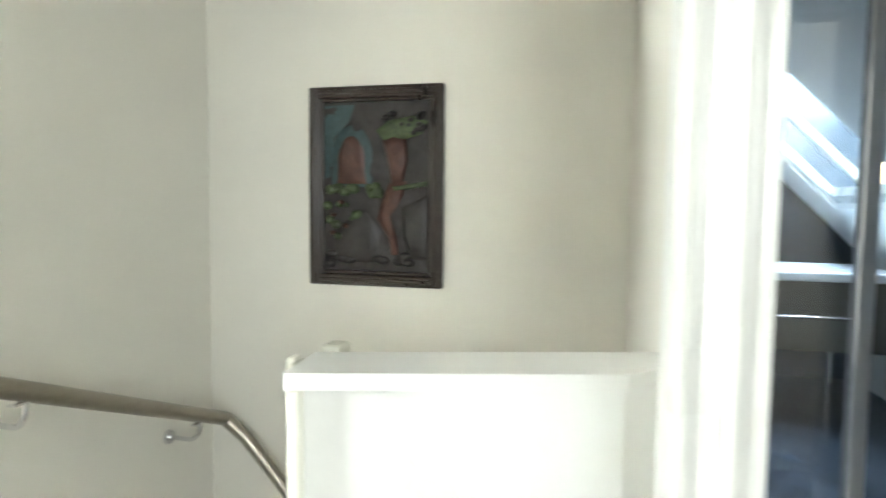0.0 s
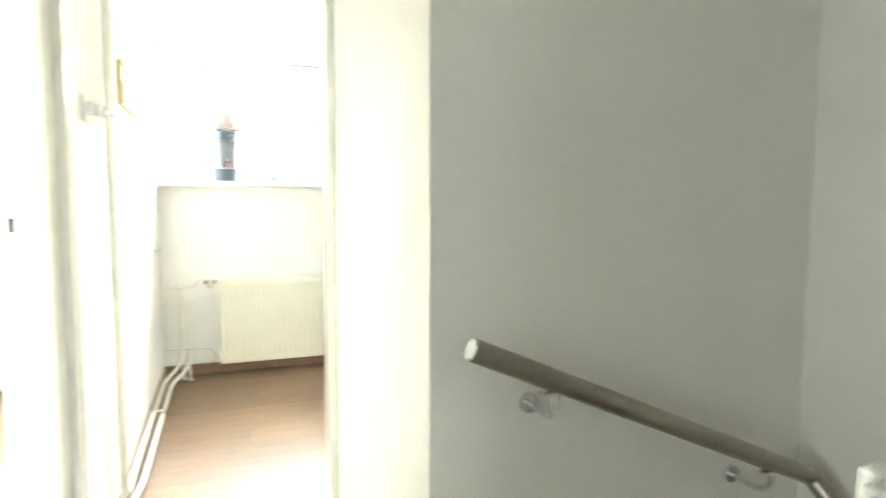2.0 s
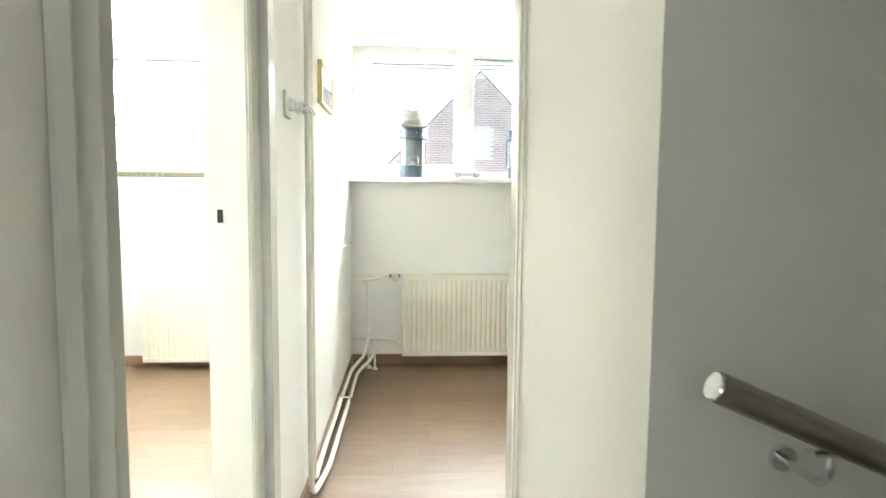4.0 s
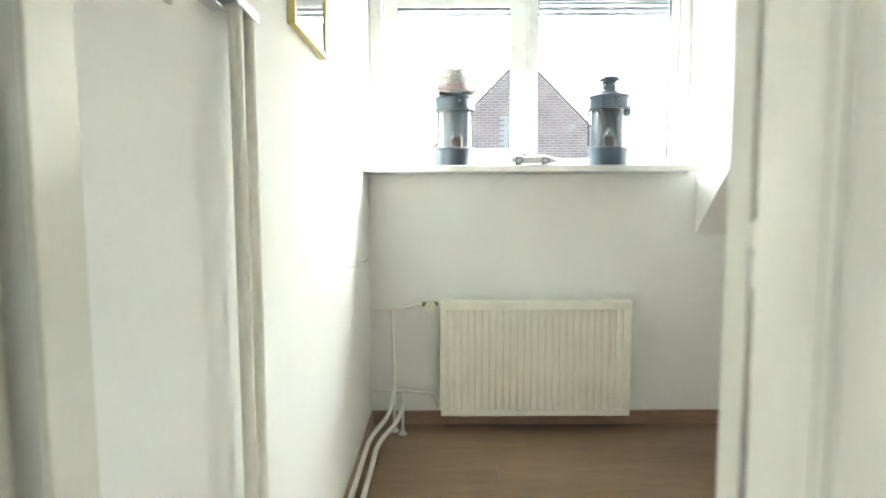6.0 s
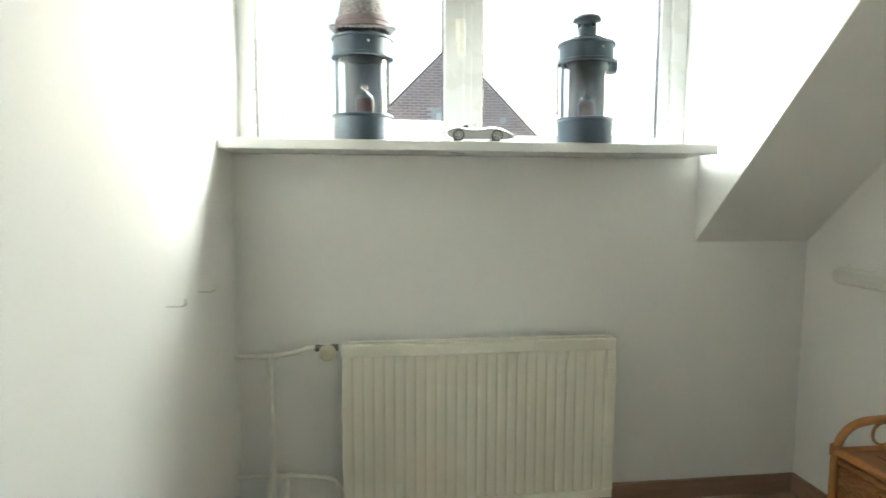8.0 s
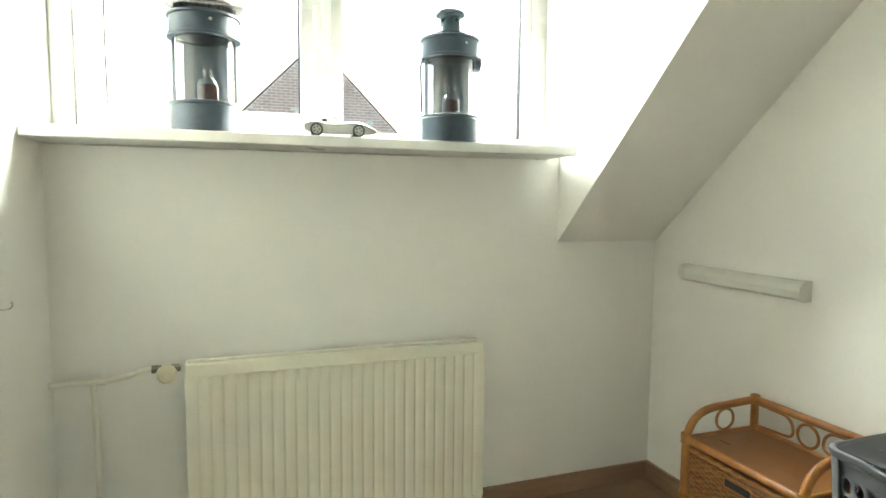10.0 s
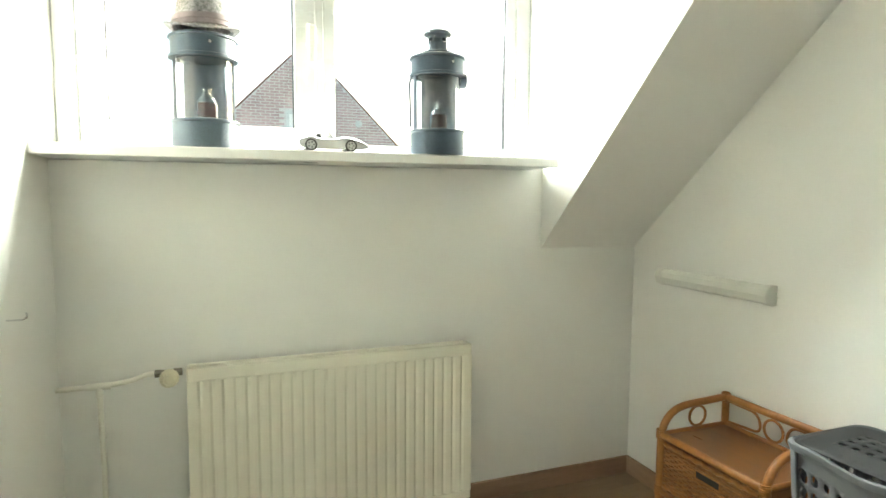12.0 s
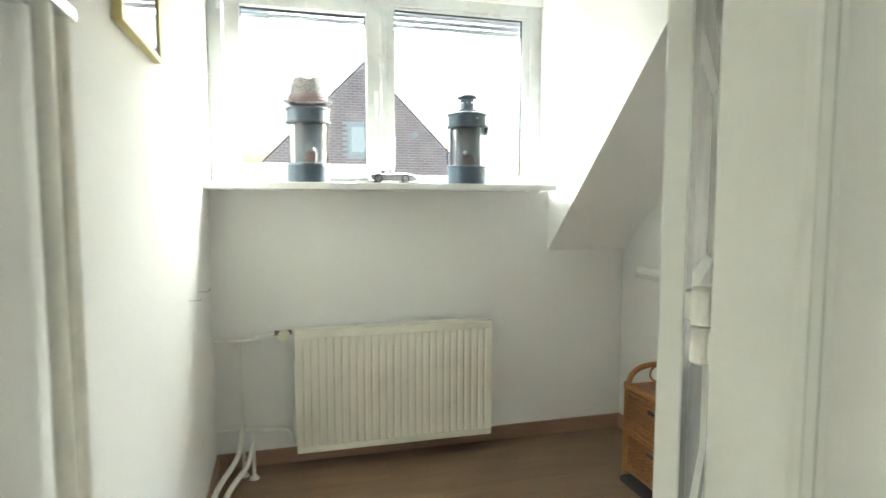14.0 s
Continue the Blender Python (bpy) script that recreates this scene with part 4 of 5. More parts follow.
def wicker_drawer(z0, z1):
    drawer = part("drawer", boxed(CX0 + 0.006, CY0 + 0.02, z0, CX1 - 0.01, CY1 - 0.02, z1), M_BOARD, cab, "woven wicker drawer")
    xf, rows = CX0 + 0.004, int((z1 - z0 - 0.03) / 0.0082)
    y0, y1 = CY0 + 0.018, CY1 - 0.018
    hole = ((y0 + y1) / 2 - 0.05, (y0 + y1) / 2 + 0.05, z1 - 0.062, z1 - 0.034)
    for k in range(rows):
        z = z0 + 0.016 + k * 0.0082
        segs = [(y0, y1)]
        if hole[2] - 0.004 < z < hole[3] + 0.004:
            segs = [(y0, hole[0]), (hole[1], y1)]
        for a, b in segs:
            n = max(4, int((b - a) / 0.009))
            pts = [(xf + 0.0035 * math.sin(math.pi * ((a + (b - a) * i / n - y0) / 0.021 + k)), a + (b - a) * i / n, z + 0.0012 * math.sin(i * 1.7 + k * 2.3)) for i in range(n + 1)]
            part("strand", sweep(bmesh.new(), pts, 0.0042, 6), M_WICKER, drawer, smooth=True)
    for z in (z0 + 0.006, z1 - 0.006):
        pts = [(xf - 0.001 + 0.002 * math.sin(i * 1.4), y0 + (y1 - y0) * i / 40, z + 0.002 * math.cos(i * 1.4)) for i in range(41)]
        part("braid", sweep(bmesh.new(), pts, 0.0072, 8), M_RATTAN, drawer, smooth=True)
    # solid black block, painted for the shade inside the grip opening
    part("grip_hole_shade", boxed(xf - 0.002, hole[0], hole[2], xf + 0.004, hole[1], hole[3], bevel=0.001), M_DARK, drawer, "grip opening with its shade as a black block")
    edge = rounded([(xf, hole[0], hole[2]), (xf, hole[1], hole[2]), (xf, hole[1], hole[3]), (xf, hole[0], hole[3]), (xf, hole[0], hole[2] + 0.002)], 0.006, 3)
    part("grip_rim", sweep(bmesh.new(), edge, 0.004, 8), M_RATTAN, drawer, smooth=True)


wicker_drawer(0.262, 0.425)
wicker_drawer(0.062, 0.228)

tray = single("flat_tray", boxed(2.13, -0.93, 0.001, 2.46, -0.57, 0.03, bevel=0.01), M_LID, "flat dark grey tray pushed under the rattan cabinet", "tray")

# laundry basket
bask = thing("laundry_basket", (2.332, -1.215, 0.0), "grey plastic laundry basket with round holes and dark lid", "basket")
BH = 0.622


def basket_corner(u, z):
    """The outline of the basket at the height z, u from 0 to 1 along each side."""
    f = 0.82 + 0.18 * z / BH
    return 0.155 * f, 0.205 * f


def dip(y):
    """The rim of the long front side sinks in a soft curve towards its middle."""
    return 0.016 * (0.5 + 0.5 * math.cos(min(1.0, abs(y) / 0.135) * math.pi))


def basket_face(side):
    def place(u, v):
        s = 2 * u - 1
        hx, hy = basket_corner(0, BH)
        top = BH - 0.016 - (dip(s * hy) if side == "west" else 0.0)
        z = 0.02 + (top - 0.02) * v
        hx, hy = basket_corner(0, z)
        bulge = 0.010 * (1 - s ** 4) - 0.010
        x, y = {"west": (-hx - bulge, -s * (hy - 0.032)), "east": (hx + bulge, s * (hy - 0.032)),
                "south": (s * (hx - 0.032), -hy - bulge), "north": (-s * (hx - 0.032), hy + bulge)}[side]
        return (2.332 + x, -1.215 + y, z)
    return place


for side, cols in (("west", 10), ("east", 10), ("south", 8), ("north", 8)):
    sizes = {"west": (0.84, 0.68, 0.52, 0.44, 0.0), "east": (0.84, 0.68, 0.52, 0.44, 0.0)}.get(side, (0.78, 0.62, 0.48, 0.38))
    big = (lambda i, j, n=cols, sizes=sizes: 0.0 if j in (0, 12) else sizes[min(i, n - 1 - i)])
    sheet = part("side_sheet", perforated(basket_face(side), cols, 13, big), M_GREY, bask, smooth=True)
    mod = sheet.modifiers.new("thickness", "SOLIDIFY")
    mod.thickness = 0.003


def outline(z, grow, r=0.045, n=8, m=14):
    """A rounded oblong round the basket at the height z."""
    hx, hy = basket_corner(0, z)
    hx, hy = hx + grow, hy + grow
    pts = []
    for cx, cy, a0 in ((hx - r, hy - r, 0), (-hx + r, hy - r, 90), (-hx + r, -hy + r, 180), (hx - r, -hy + r, 270)):
        for k in range(n + 1):
            a = radians(a0 + 90 * k / n)
            pts.append((cx + r * math.cos(a), cy + r * math.sin(a)))
        if a0 == 90:
            y0 = hy - r
            pts += [(-hx, y0 - 2 * y0 * k / (m + 1)) for k in range(1, m + 1)]
    return pts


band, rings = bmesh.new(), []
for z, g in ((-0.022, 0.0), (-0.020, 0.004), (-0.010, 0.0065), (-0.003, 0.006), (0.0, 0.002), (-0.001, -0.003), (-0.006, -0.006), (-0.022, -0.005)):
    rings.append([band.verts.new((2.332 + x, -1.215 + y, BH + z - (dip(y) if x < -0.12 else 0.0))) for x, y in outline(BH, g)])
for p, q in zip(rings, rings[1:]):
    for k in range(len(p)):
        band.faces.new((p[k], p[(k + 1) % len(p)], q[(k + 1) % len(p)], q[k]))
part("rim", band, M_GREY, bask, smooth=True)
for sx in (-1, 1):
    for sy in (-1, 1):
        bm, cols = bmesh.new(), []
        for k in range(9):
            a = math.pi / 2 * k / 8
            col = []
            for z in (0.0, 0.02, BH * 0.5, BH - 0.016):
                hx, hy = basket_corner(0, z)
                col.append(bm.verts.new((2.332 + sx * (hx - 0.033 + 0.033 * math.cos(a)), -1.215 + sy * (hy - 0.033 + 0.033 * math.sin(a)), z)))
            cols.append(col)
        for p, q in zip(cols, cols[1:]):
            for k in range(3):
                bm.faces.new((p[k], q[k], q[k + 1], p[k + 1]) if sx * sy > 0 else (p[k], p[k + 1], q[k + 1], q[k]))
        post = part("corner", bm, M_GREY, bask, smooth=True)
        post.modifiers.new("thickness", "SOLIDIFY").thickness = 0.003
part("bottom", boxed(2.21, -1.36, 0.003, 2.44, -1.04, 0.02, bevel=0.006), M_GREY, bask)


def lid_place(u, v):
    hx, hy = basket_corner(0, BH)
    s, w = 2 * u - 1, 2 * v - 1
    x, y = s * (hx - 0.006) * (1 - 0.06 * w ** 6), w * (hy - 0.006) * (1 - 0.04 * s ** 6)
    dome = 0.016 * (1 - s ** 2) * (1 - 0.5 * w ** 2) + 0.004 * (1 - w ** 2)
    return (2.332 + x, -1.215 + y, BH - 0.004 + dome)


lid = part("lid", perforated(lid_place, 9, 11, lambda i, j: {2: 0.5, 3: 0.42, 4: 0.32, 5: 0.22}.get(i, 0.0) if 2 <= j <= 8 else 0.0), M_LID, bask, "dark grey lid with holes", True)
lid.modifiers.new("thickness", "SOLIDIFY").thickness = 0.004

# ---- landing: handrail, relief, balustrade, stairs ----
rail = thing("handrail", (1.5, -3.62, 0.65), "brushed stainless steel handrail fixed along the stair wall", "handrail")
YR, slope_r = -3.655, (0.65 - 1.019) / (1.953 - 1.103)
tube = [(1.103, YR, 1.019), (1.953, YR, 0.65)]
part("tube", sweep(bmesh.new(), tube, 0.0212, 28), M_STEEL, rail, smooth=True)
part("tube", sweep(bmesh.new(), [(1.953, YR, 0.65), (1.975, -3.715, 0.585), (1.995, -4.6, -0.42)], 0.0212, 28), M_STEEL, rail, smooth=True)
end = Vector((1.103, YR, 1.019))
way = (Vector(tube[1]) - end).normalized()
part("end_cap", sweep(bmesh.new(), [end - way * 0.004, end - way * 0.0015, end + way * 0.001], [0.0185, 0.0208, 0.0208], 28), M_CHROME, rail, "polished round end cap", True)
for x in (1.27, 1.825):
    z = 1.019 + (x - 1.103) * slope_r - 0.02
    br = bmesh.new()
    sweep(br, rounded([(x + 0.012, -3.537, z - 0.062), (x + 0.012, -3.622, z - 0.064), (x, YR, z - 0.03), (x, YR, z + 0.004)], 0.02), 0.0065, 12)
    sweep(br, [(x + 0.012, -3.535, z - 0.062), (x + 0.012, -3.543, z - 0.062)], [0.022, 0.020], 24)
    box(br, x - 0.03, YR - 0.010, z - 0.004, x + 0.03, YR + 0.010, z + 0.001)
    part("bracket", br, M_CHROME, rail, "polished bracket with a round foot", True)

XP = 2.062
relief = thing("framed_relief", (XP, -4.12, 1.08), "dark wooden frame with a coloured metal relief", "picture")
Y0, Y1, Z0, Z1 = -4.336, -3.905, 1.08, 1.692
fr = bmesh.new()
for a0, b0, a1, b1 in ((Y0, Z0, Y0 + 0.036, Z1), (Y1 - 0.036, Z0, Y1, Z1), (Y0 + 0.03, Z0, Y1 - 0.03, Z0 + 0.036), (Y0 + 0.03, Z1 - 0.036, Y1 - 0.03, Z1)):
    box(fr, XP - 0.026, a0, b0, XP, a1, b1, bevel=0.006)
    box(fr, XP - 0.031, a0 + 0.004 if a1 - a0 > 0.1 else a0 + 0.012, b0 + 0.012 if b1 - b0 < 0.1 else b0 + 0.008, XP - 0.02,
        a1 - 0.004 if a1 - a0 > 0.1 else a1 - 0.012, b1 - 0.012 if b1 - b0 < 0.1 else b1 - 0.008, bevel=0.003)
inner = [(Y0 + 0.036, Z0 + 0.036, Y0 + 0.046, Z1 - 0.036), (Y1 - 0.046, Z0 + 0.036, Y1 - 0.036, Z1 - 0.036), (Y0 + 0.046, Z0 + 0.036, Y1 - 0.046, Z0 + 0.046), (Y0 + 0.046, Z1 - 0.046, Y1 - 0.046, Z1 - 0.036)]
part("frame", fr, M_WOOD_DARK, relief)
lip = bmesh.new()
for a0, b0, a1, b1 in inner:
    box(lip, XP - 0.020, a0, b0, XP, a1, b1, bevel=0.003)
part("inner_lip", lip, M_WOOD_DARK, relief)


def plate(y0, z0, y1, z1, depth, seed):
    """A beaten metal sheet in low relief."""
    bm, nu, nv = bmesh.new(), 26, 36
    grid = [[bm.verts.new((XP - depth - 0.007 * noise.fractal(Vector((y * 22 + seed, z * 22, seed)), 1.0, 2.0, 4), y, z))
             for z in (z0 + (z1 - z0) * j / nv for j in range(nv + 1))] for y in (y0 + (y1 - y0) * i / nu for i in range(nu + 1))]
    for i in range(nu):
        for j in range(nv):
            bm.faces.new((grid[i][j], grid[i + 1][j], grid[i + 1][j + 1], grid[i][j + 1]))
    return bm


HY, HZ = Y1 - Y0, Z1 - Z0


def rel(u, v):
    """A place on the relief: u from its left edge as one faces it, v from its top."""
    return Y1 - HY * u, Z1 - HZ * v


part("plate", plate(Y0 + 0.04, Z0 + 0.04, Y1 - 0.04, Z1 - 0.04, 0.008, 1.0), M_RELIEF, relief, "dark beaten metal sheet", True)


def blob(name, outline, mat, depth, label=""):
    bm = bmesh.new()
    mid = [sum(p[i] for p in outline) / len(outline) for i in (0, 1)]
    levels = [(1.0, 0.006), (0.86, depth), (0.5, depth + 0.004)]
    rings = []
    for f, d in levels:
        rings.append([bm.verts.new((XP - 0.004 - d, *rel(mid[0] + (u - mid[0]) * f, mid[1] + (v - mid[1]) * f))) for u, v in outline])
    for a, b in zip(rings, rings[1:]):
        for k in range(len(a)):
            bm.faces.new((a[k], a[(k + 1) % len(a)], b[(k + 1) % len(a)], b[k]))
    bm.faces.new(rings[-1])
    part(name, bm, mat, relief, label, True)


def oval(cu, cv, ru, rv, n=20, lo=0, hi=360):
    return [(cu + ru * math.cos(radians(lo + (hi - lo) * k / n)), cv + rv * math.sin(radians(lo + (hi - lo) * k / n))) for k in range(n)]


blob("sky_patch", [(0.11, 0.09), (0.34, 0.09), (0.30, 0.17), (0.18, 0.25), (0.15, 0.45), (0.11, 0.46)], M_RELIEF_BLUE, 0.006, "blue-green patina patch")
blob("arch", oval(0.32, 0.36, 0.155, 0.17, 24, 180, 360) + [(0.475, 0.50), (0.165, 0.50)], M_RELIEF_BLUE, 0.008, "arched window shape")
blob("arch_panel", oval(0.32, 0.37, 0.115, 0.14, 24, 180, 360) + [(0.435, 0.49), (0.205, 0.49)], M_RELIEF_RED, 0.011, "reddish arched panel")
blob("raised_shape", [(0.55, 0.27), (0.63, 0.24), (0.72, 0.26), (0.74, 0.36), (0.70, 0.48), (0.62, 0.50), (0.60, 0.40)], M_RELIEF_RED, 0.014, "plain reddish raised shape")
blob("raised_shape", [(0.60, 0.48), (0.73, 0.47), (0.70, 0.55), (0.60, 0.64), (0.66, 0.76), (0.67, 0.84), (0.62, 0.84), (0.60, 0.76), (0.51, 0.66), (0.55, 0.57)], M_RELIEF_RED, 0.013, "plain reddish raised shape")
blob("cloud_shape", [(0.50, 0.22), (0.60, 0.17), (0.78, 0.15), (0.88, 0.18), (0.84, 0.24), (0.70, 0.27), (0.56, 0.27)], M_RELIEF_GREEN, 0.011)
blob("rock_shape", [(0.20, 0.70), (0.42, 0.62), (0.54, 0.72), (0.50, 0.88), (0.18, 0.88)], M_RELIEF, 0.012)
blob("rock_shape", [(0.70, 0.60), (0.88, 0.54), (0.90, 0.86), (0.76, 0.86), (0.70, 0.74)], M_RELIEF, 0.012)
blob("shelf_line", [(0.60, 0.50), (0.88, 0.47), (0.88, 0.495), (0.60, 0.53)], M_RELIEF_GREEN, 0.012)
random.seed(4)
for k in range(34):
    u, v = random.uniform(0.13, 0.55), random.uniform(0.49, 0.545)
    if k > 18:
        u, v = random.uniform(0.12, 0.36), random.uniform(0.56, 0.76)
    r = random.uniform(0.014, 0.034)
    blob("leaf_shape", oval(u, v, r * 1.3, r * 0.8, 9), M_RELIEF_GREEN if k < 26 or k % 2 else M_RELIEF_RED, random.uniform(0.010, 0.016))
for k in range(14):
    u, v = random.uniform(0.55, 0.86), random.uniform(0.14, 0.24)
    blob("leaf_shape", oval(u, v, 0.03, 0.016, 9), M_RELIEF, 0.012)
for k in range(10):
    u, v = random.uniform(0.14, 0.84), random.uniform(0.84, 0.90)
    blob("stone_shape", oval(u, v, 0.05, 0.022, 10), M_RELIEF, 0.011)

guard = thing("stair_guard", (0.94, -4.6, 0.0), "white painted half-height guard wall beside the stairs", "balustrade")
part("panel", prism(bmesh.new(), [(1.032, -4.372), (1.118, -4.372), (1.245, -4.868), (1.18, -4.868), (1.12, -4.797)], "z", -0.2, 1.085), M_SILL, guard)
part("cap", prism(bmesh.new(), [(1.008, -4.366), (1.122, -4.358), (1.262, -4.868), (1.186, -4.868), (1.118, -4.802)], "z", 1.085, 1.108), M_SILL, guard)
part("edge_trim", boxed(1.010, -4.385, -0.16, 1.032, -4.368, 1.0845, bevel=0.003), M_GLOSS, guard)
part("post", boxed(1.074, -4.371, -0.2, 1.118, -4.338, 1.1, bevel=0.004), M_GLOSS, guard)
part("post_step", boxed(1.09, -4.339, -0.2, 1.118, -4.325, 1.104, bevel=0.004), M_GLOSS, guard)
part("stair_post", boxed(1.25, -4.345, -0.4, 1.30, -4.305, 1.086, bevel=0.008), M_GLOSS, guard)

stairs = thing("staircase", (1.5, -4.0, -2.9), "light wooden stairs going down from the landing", "stairs")
for k in range(4):
    part("tread", boxed(1.06 + 0.24 * k, -4.43, -0.19 * (k + 1) - 0.03, 1.34 + 0.24 * k if k < 3 else 2.06, -3.537, -0.19 * (k + 1), bevel=0.006), M_STAIR, stairs)
    part("riser", boxed(1.062 + 0.24 * k, -4.43, -0.19 * (k + 1), 1.078 + 0.24 * k, -3.537, -0.19 * k - 0.031 if k else -0.17), M_SILL, stairs)
for k in range(3):
    part("tread", boxed(1.1, -4.63 - 0.08 * k, -0.95 - 0.19 * k, 2.06, -4.40 - 0.08 * k, -0.92 - 0.19 * k, bevel=0.006), M_STAIR, stairs)

# ---- bathroom ----
structure("floor_bathroom", boxed(1.03, -6.9, -0.1, 3.05, -4.945, -0.004), M_WHITEGLOSS, "pale bathroom floor", "floor")
structure("floor_bathroom_tiles", boxed(3.05, -6.9, -0.1, 5.8, -4.945, -0.012), M_BATHTILE, "dark slate bathroom floor tiles", "floor")
structure("wall_bath_north", boxed(1.05, -4.945, -0.1, 5.8, -4.914, 2.6), M_TAUPETILE, "taupe tiled bathroom wall")
structure("wall_bath_east", boxed(5.6, -6.9, -0.1, 5.8, -4.945, 2.6), M_BATHTILE, "dark slate tiled bathroom wall")
structure("ceiling_bathroom", boxed(3.9, -5.42, 2.5, 5.6, -4.945, 2.62), M_CEIL, "white flat bathroom ceiling", "ceiling")
roof = bmesh.new()
for lo, hi, y0, y1 in ((1.05, 3.93, -6.9, -5.4), (5.15, 5.6, -6.9, -5.4), (3.93, 5.15, -6.9, -6.55), (3.93, 5.15, -5.75, -5.4)):
    prism(roof, [(y0, y0 + 7.9), (y1, y1 + 7.9), (y1, y1 + 8.02), (y0, y0 + 8.02)], "x", lo, hi)
structure("ceiling_bath_slope", roof, M_CEIL, "white sloping bathroom ceiling with a roof window", "ceiling")
sky_win = tagged(new("window_3"), "white roof window in the bathroom slope", "window", kind="structure")
for x0, x1, y0, y1 in ((3.93, 3.98, -6.55, -5.75), (4.5, 4.56, -6.5, -5.8), (5.10, 5.15, -6.55, -5.75), (3.98, 5.10, -6.55, -6.5), (3.98, 5.10, -5.8, -5.75)):
    part("window_frame", prism(bmesh.new(), [(y0, y0 + 7.94), (y1, y1 + 7.94), (y1, y1 + 8.0), (y0, y0 + 8.0)], "x", x0, x1), M_UPVC, sky_win)
vanity = thing("washbasin_cabinet", (4.7, -5.9, -0.012), "taupe washbasin cabinet with a white top", "cabinet")
part("body", boxed(4.37, -6.6, 0.46, 5.05, -5.25, 0.90, bevel=0.004), M_TAUPE, vanity)
part("basin_top", boxed(4.32, -6.65, 0.90, 5.07, -5.2, 0.96, bevel=0.012), M_WHITEGLOSS, vanity, "white ceramic top")
for x, y in ((4.43, -6.5), (4.99, -6.5), (4.43, -5.33), (4.99, -5.33)):
    part("leg", sweep(bmesh.new(), [(x, y, -0.012), (x, y, 0.46)], 0.015, 10), M_CHROME, vanity, smooth=True)
for y in (-6.15, -5.6):
    part("drawer_pull", sweep(bmesh.new(), rounded([(4.37, y - 0.2, 0.68), (4.335, y - 0.2, 0.68), (4.335, y + 0.2, 0.68), (4.37, y + 0.2, 0.68)], 0.01), 0.008, 10), M_CHROME, vanity, smooth=True)
shower = thing("shower_screen", (1.9, -5.4, 0.0), "clear glass shower screen with an aluminium post", "shower screen")
part("post", boxed(1.90, -5.42, 0.0, 1.94, -5.38, 2.0, bevel=0.004), M_CHROME, shower)
part("pane", boxed(1.915, -5.38, 0.03, 1.923, -4.945, 1.98), M_GLASS, shower)
part("bottom_rail", boxed(1.90, -5.38, 0.0, 1.94, -4.945, 0.03), M_LID, shower)
towel = thing("towel_radiator", (1.5, -5.02, 0.5), "chrome ladder towel radiator on the bathroom wall", "radiator")
for y in (1.35, 1.75):
    part("upright", sweep(bmesh.new(), [(y, -5.0, 0.5), (y, -5.0, 1.75)], 0.014, 12), M_CHROME, towel, smooth=True)
for k in range(9):
    part("rung", sweep(bmesh.new(), [(1.35, -5.0, 0.56 + 0.14 * k), (1.75, -5.0, 0.56 + 0.14 * k)], 0.009, 10), M_CHROME, towel, smooth=True)
for x in (1.35, 1.75):
    part("wall_bracket", boxed(x - 0.012, -5.0, 1.1, x + 0.012, -4.945, 1.125), M_CHROME, towel)

# ---- bedroom ----
bed = thing("metal_bed", (-2.2, -1.4, 0.0), "antique pewter metal bed with turned posts and white bedding", "bed")


def bed_post(x, y):
    prof = [(0.0, 0.0), (0.034, 0.0), (0.044, 0.02), (0.04, 0.04), (0.046, 0.06), (0.036, 0.085), (0.028, 0.10), (0.027, 0.66), (0.04, 0.67), (0.044, 0.69),
            (0.034, 0.71), (0.046, 0.74), (0.034, 0.77), (0.028, 0.78), (0.025, 0.90), (0.04, 0.905), (0.044, 0.925), (0.03, 0.94), (0.036, 0.965), (0.02, 0.985), (0.016, 0.995), (0.021, 1.01), (0.0, 1.03)]
    part("post", lathe(bmesh.new(), (x, y, 0), prof, 24), M_PEWTER, bed, "turned pewter post with a finial", True)


for x in (-1.18, -3.2):
    for y in (-0.72, -2.05):
        bed_post(x, y)
for x in (-1.18, -3.2):
    part("top_rail", sweep(bmesh.new(), [(x, -0.72, 0.74), (x, -2.05, 0.74)], 0.014, 12), M_PEWTER, bed, smooth=True)
    arc = [(x, -0.74 - 1.29 * k / 16, 0.68 - 0.22 * math.sin(math.pi * k / 16)) for k in range(17)]
    part("scroll", sweep(bmesh.new(), arc, 0.008, 10), M_PEWTER, bed, smooth=True)
    low = [(x, -0.74 - 1.29 * k / 16, 0.10 + 0.06 * math.sin(math.pi * k / 16)) for k in range(17)]
    part("scroll", sweep(bmesh.new(), low, 0.010, 10), M_PEWTER, bed, smooth=True)
part("end_panel", boxed(-1.22, -2.03, 0.30, -1.195, -0.74, 0.47, bevel=0.004), M_TAUPE, bed, "taupe upholstered base panel")
part("base", boxed(-3.18, -2.03, 0.28, -1.22, -0.74, 0.45, bevel=0.01), M_TAUPE, bed)
part("mattress", boxed(-3.18, -2.02, 0.45, -1.22, -0.75, 0.62, bevel=0.05), M_LINEN, bed, "white mattress", True)
quilt = bmesh.new()
grid = [[quilt.verts.new((-3.1 + 1.9 * i / 40, -2.06 + 1.34 * j / 30, 0.635 + 0.03 * noise.fractal(Vector((i * 0.16, j * 0.16, 3)), 1, 2, 4) - (0.10 if j in (0, 30) else 0.0))) for j in range(31)] for i in range(41)]
for i in range(40):
    for j in range(30):
        quilt.faces.new((grid[i][j], grid[i + 1][j], grid[i + 1][j + 1], grid[i][j + 1]))
q = part("quilt", quilt, M_LINEN, bed, "rumpled pale quilt", True)
q.modifiers.new("thickness", "SOLIDIFY").thickness = 0.03

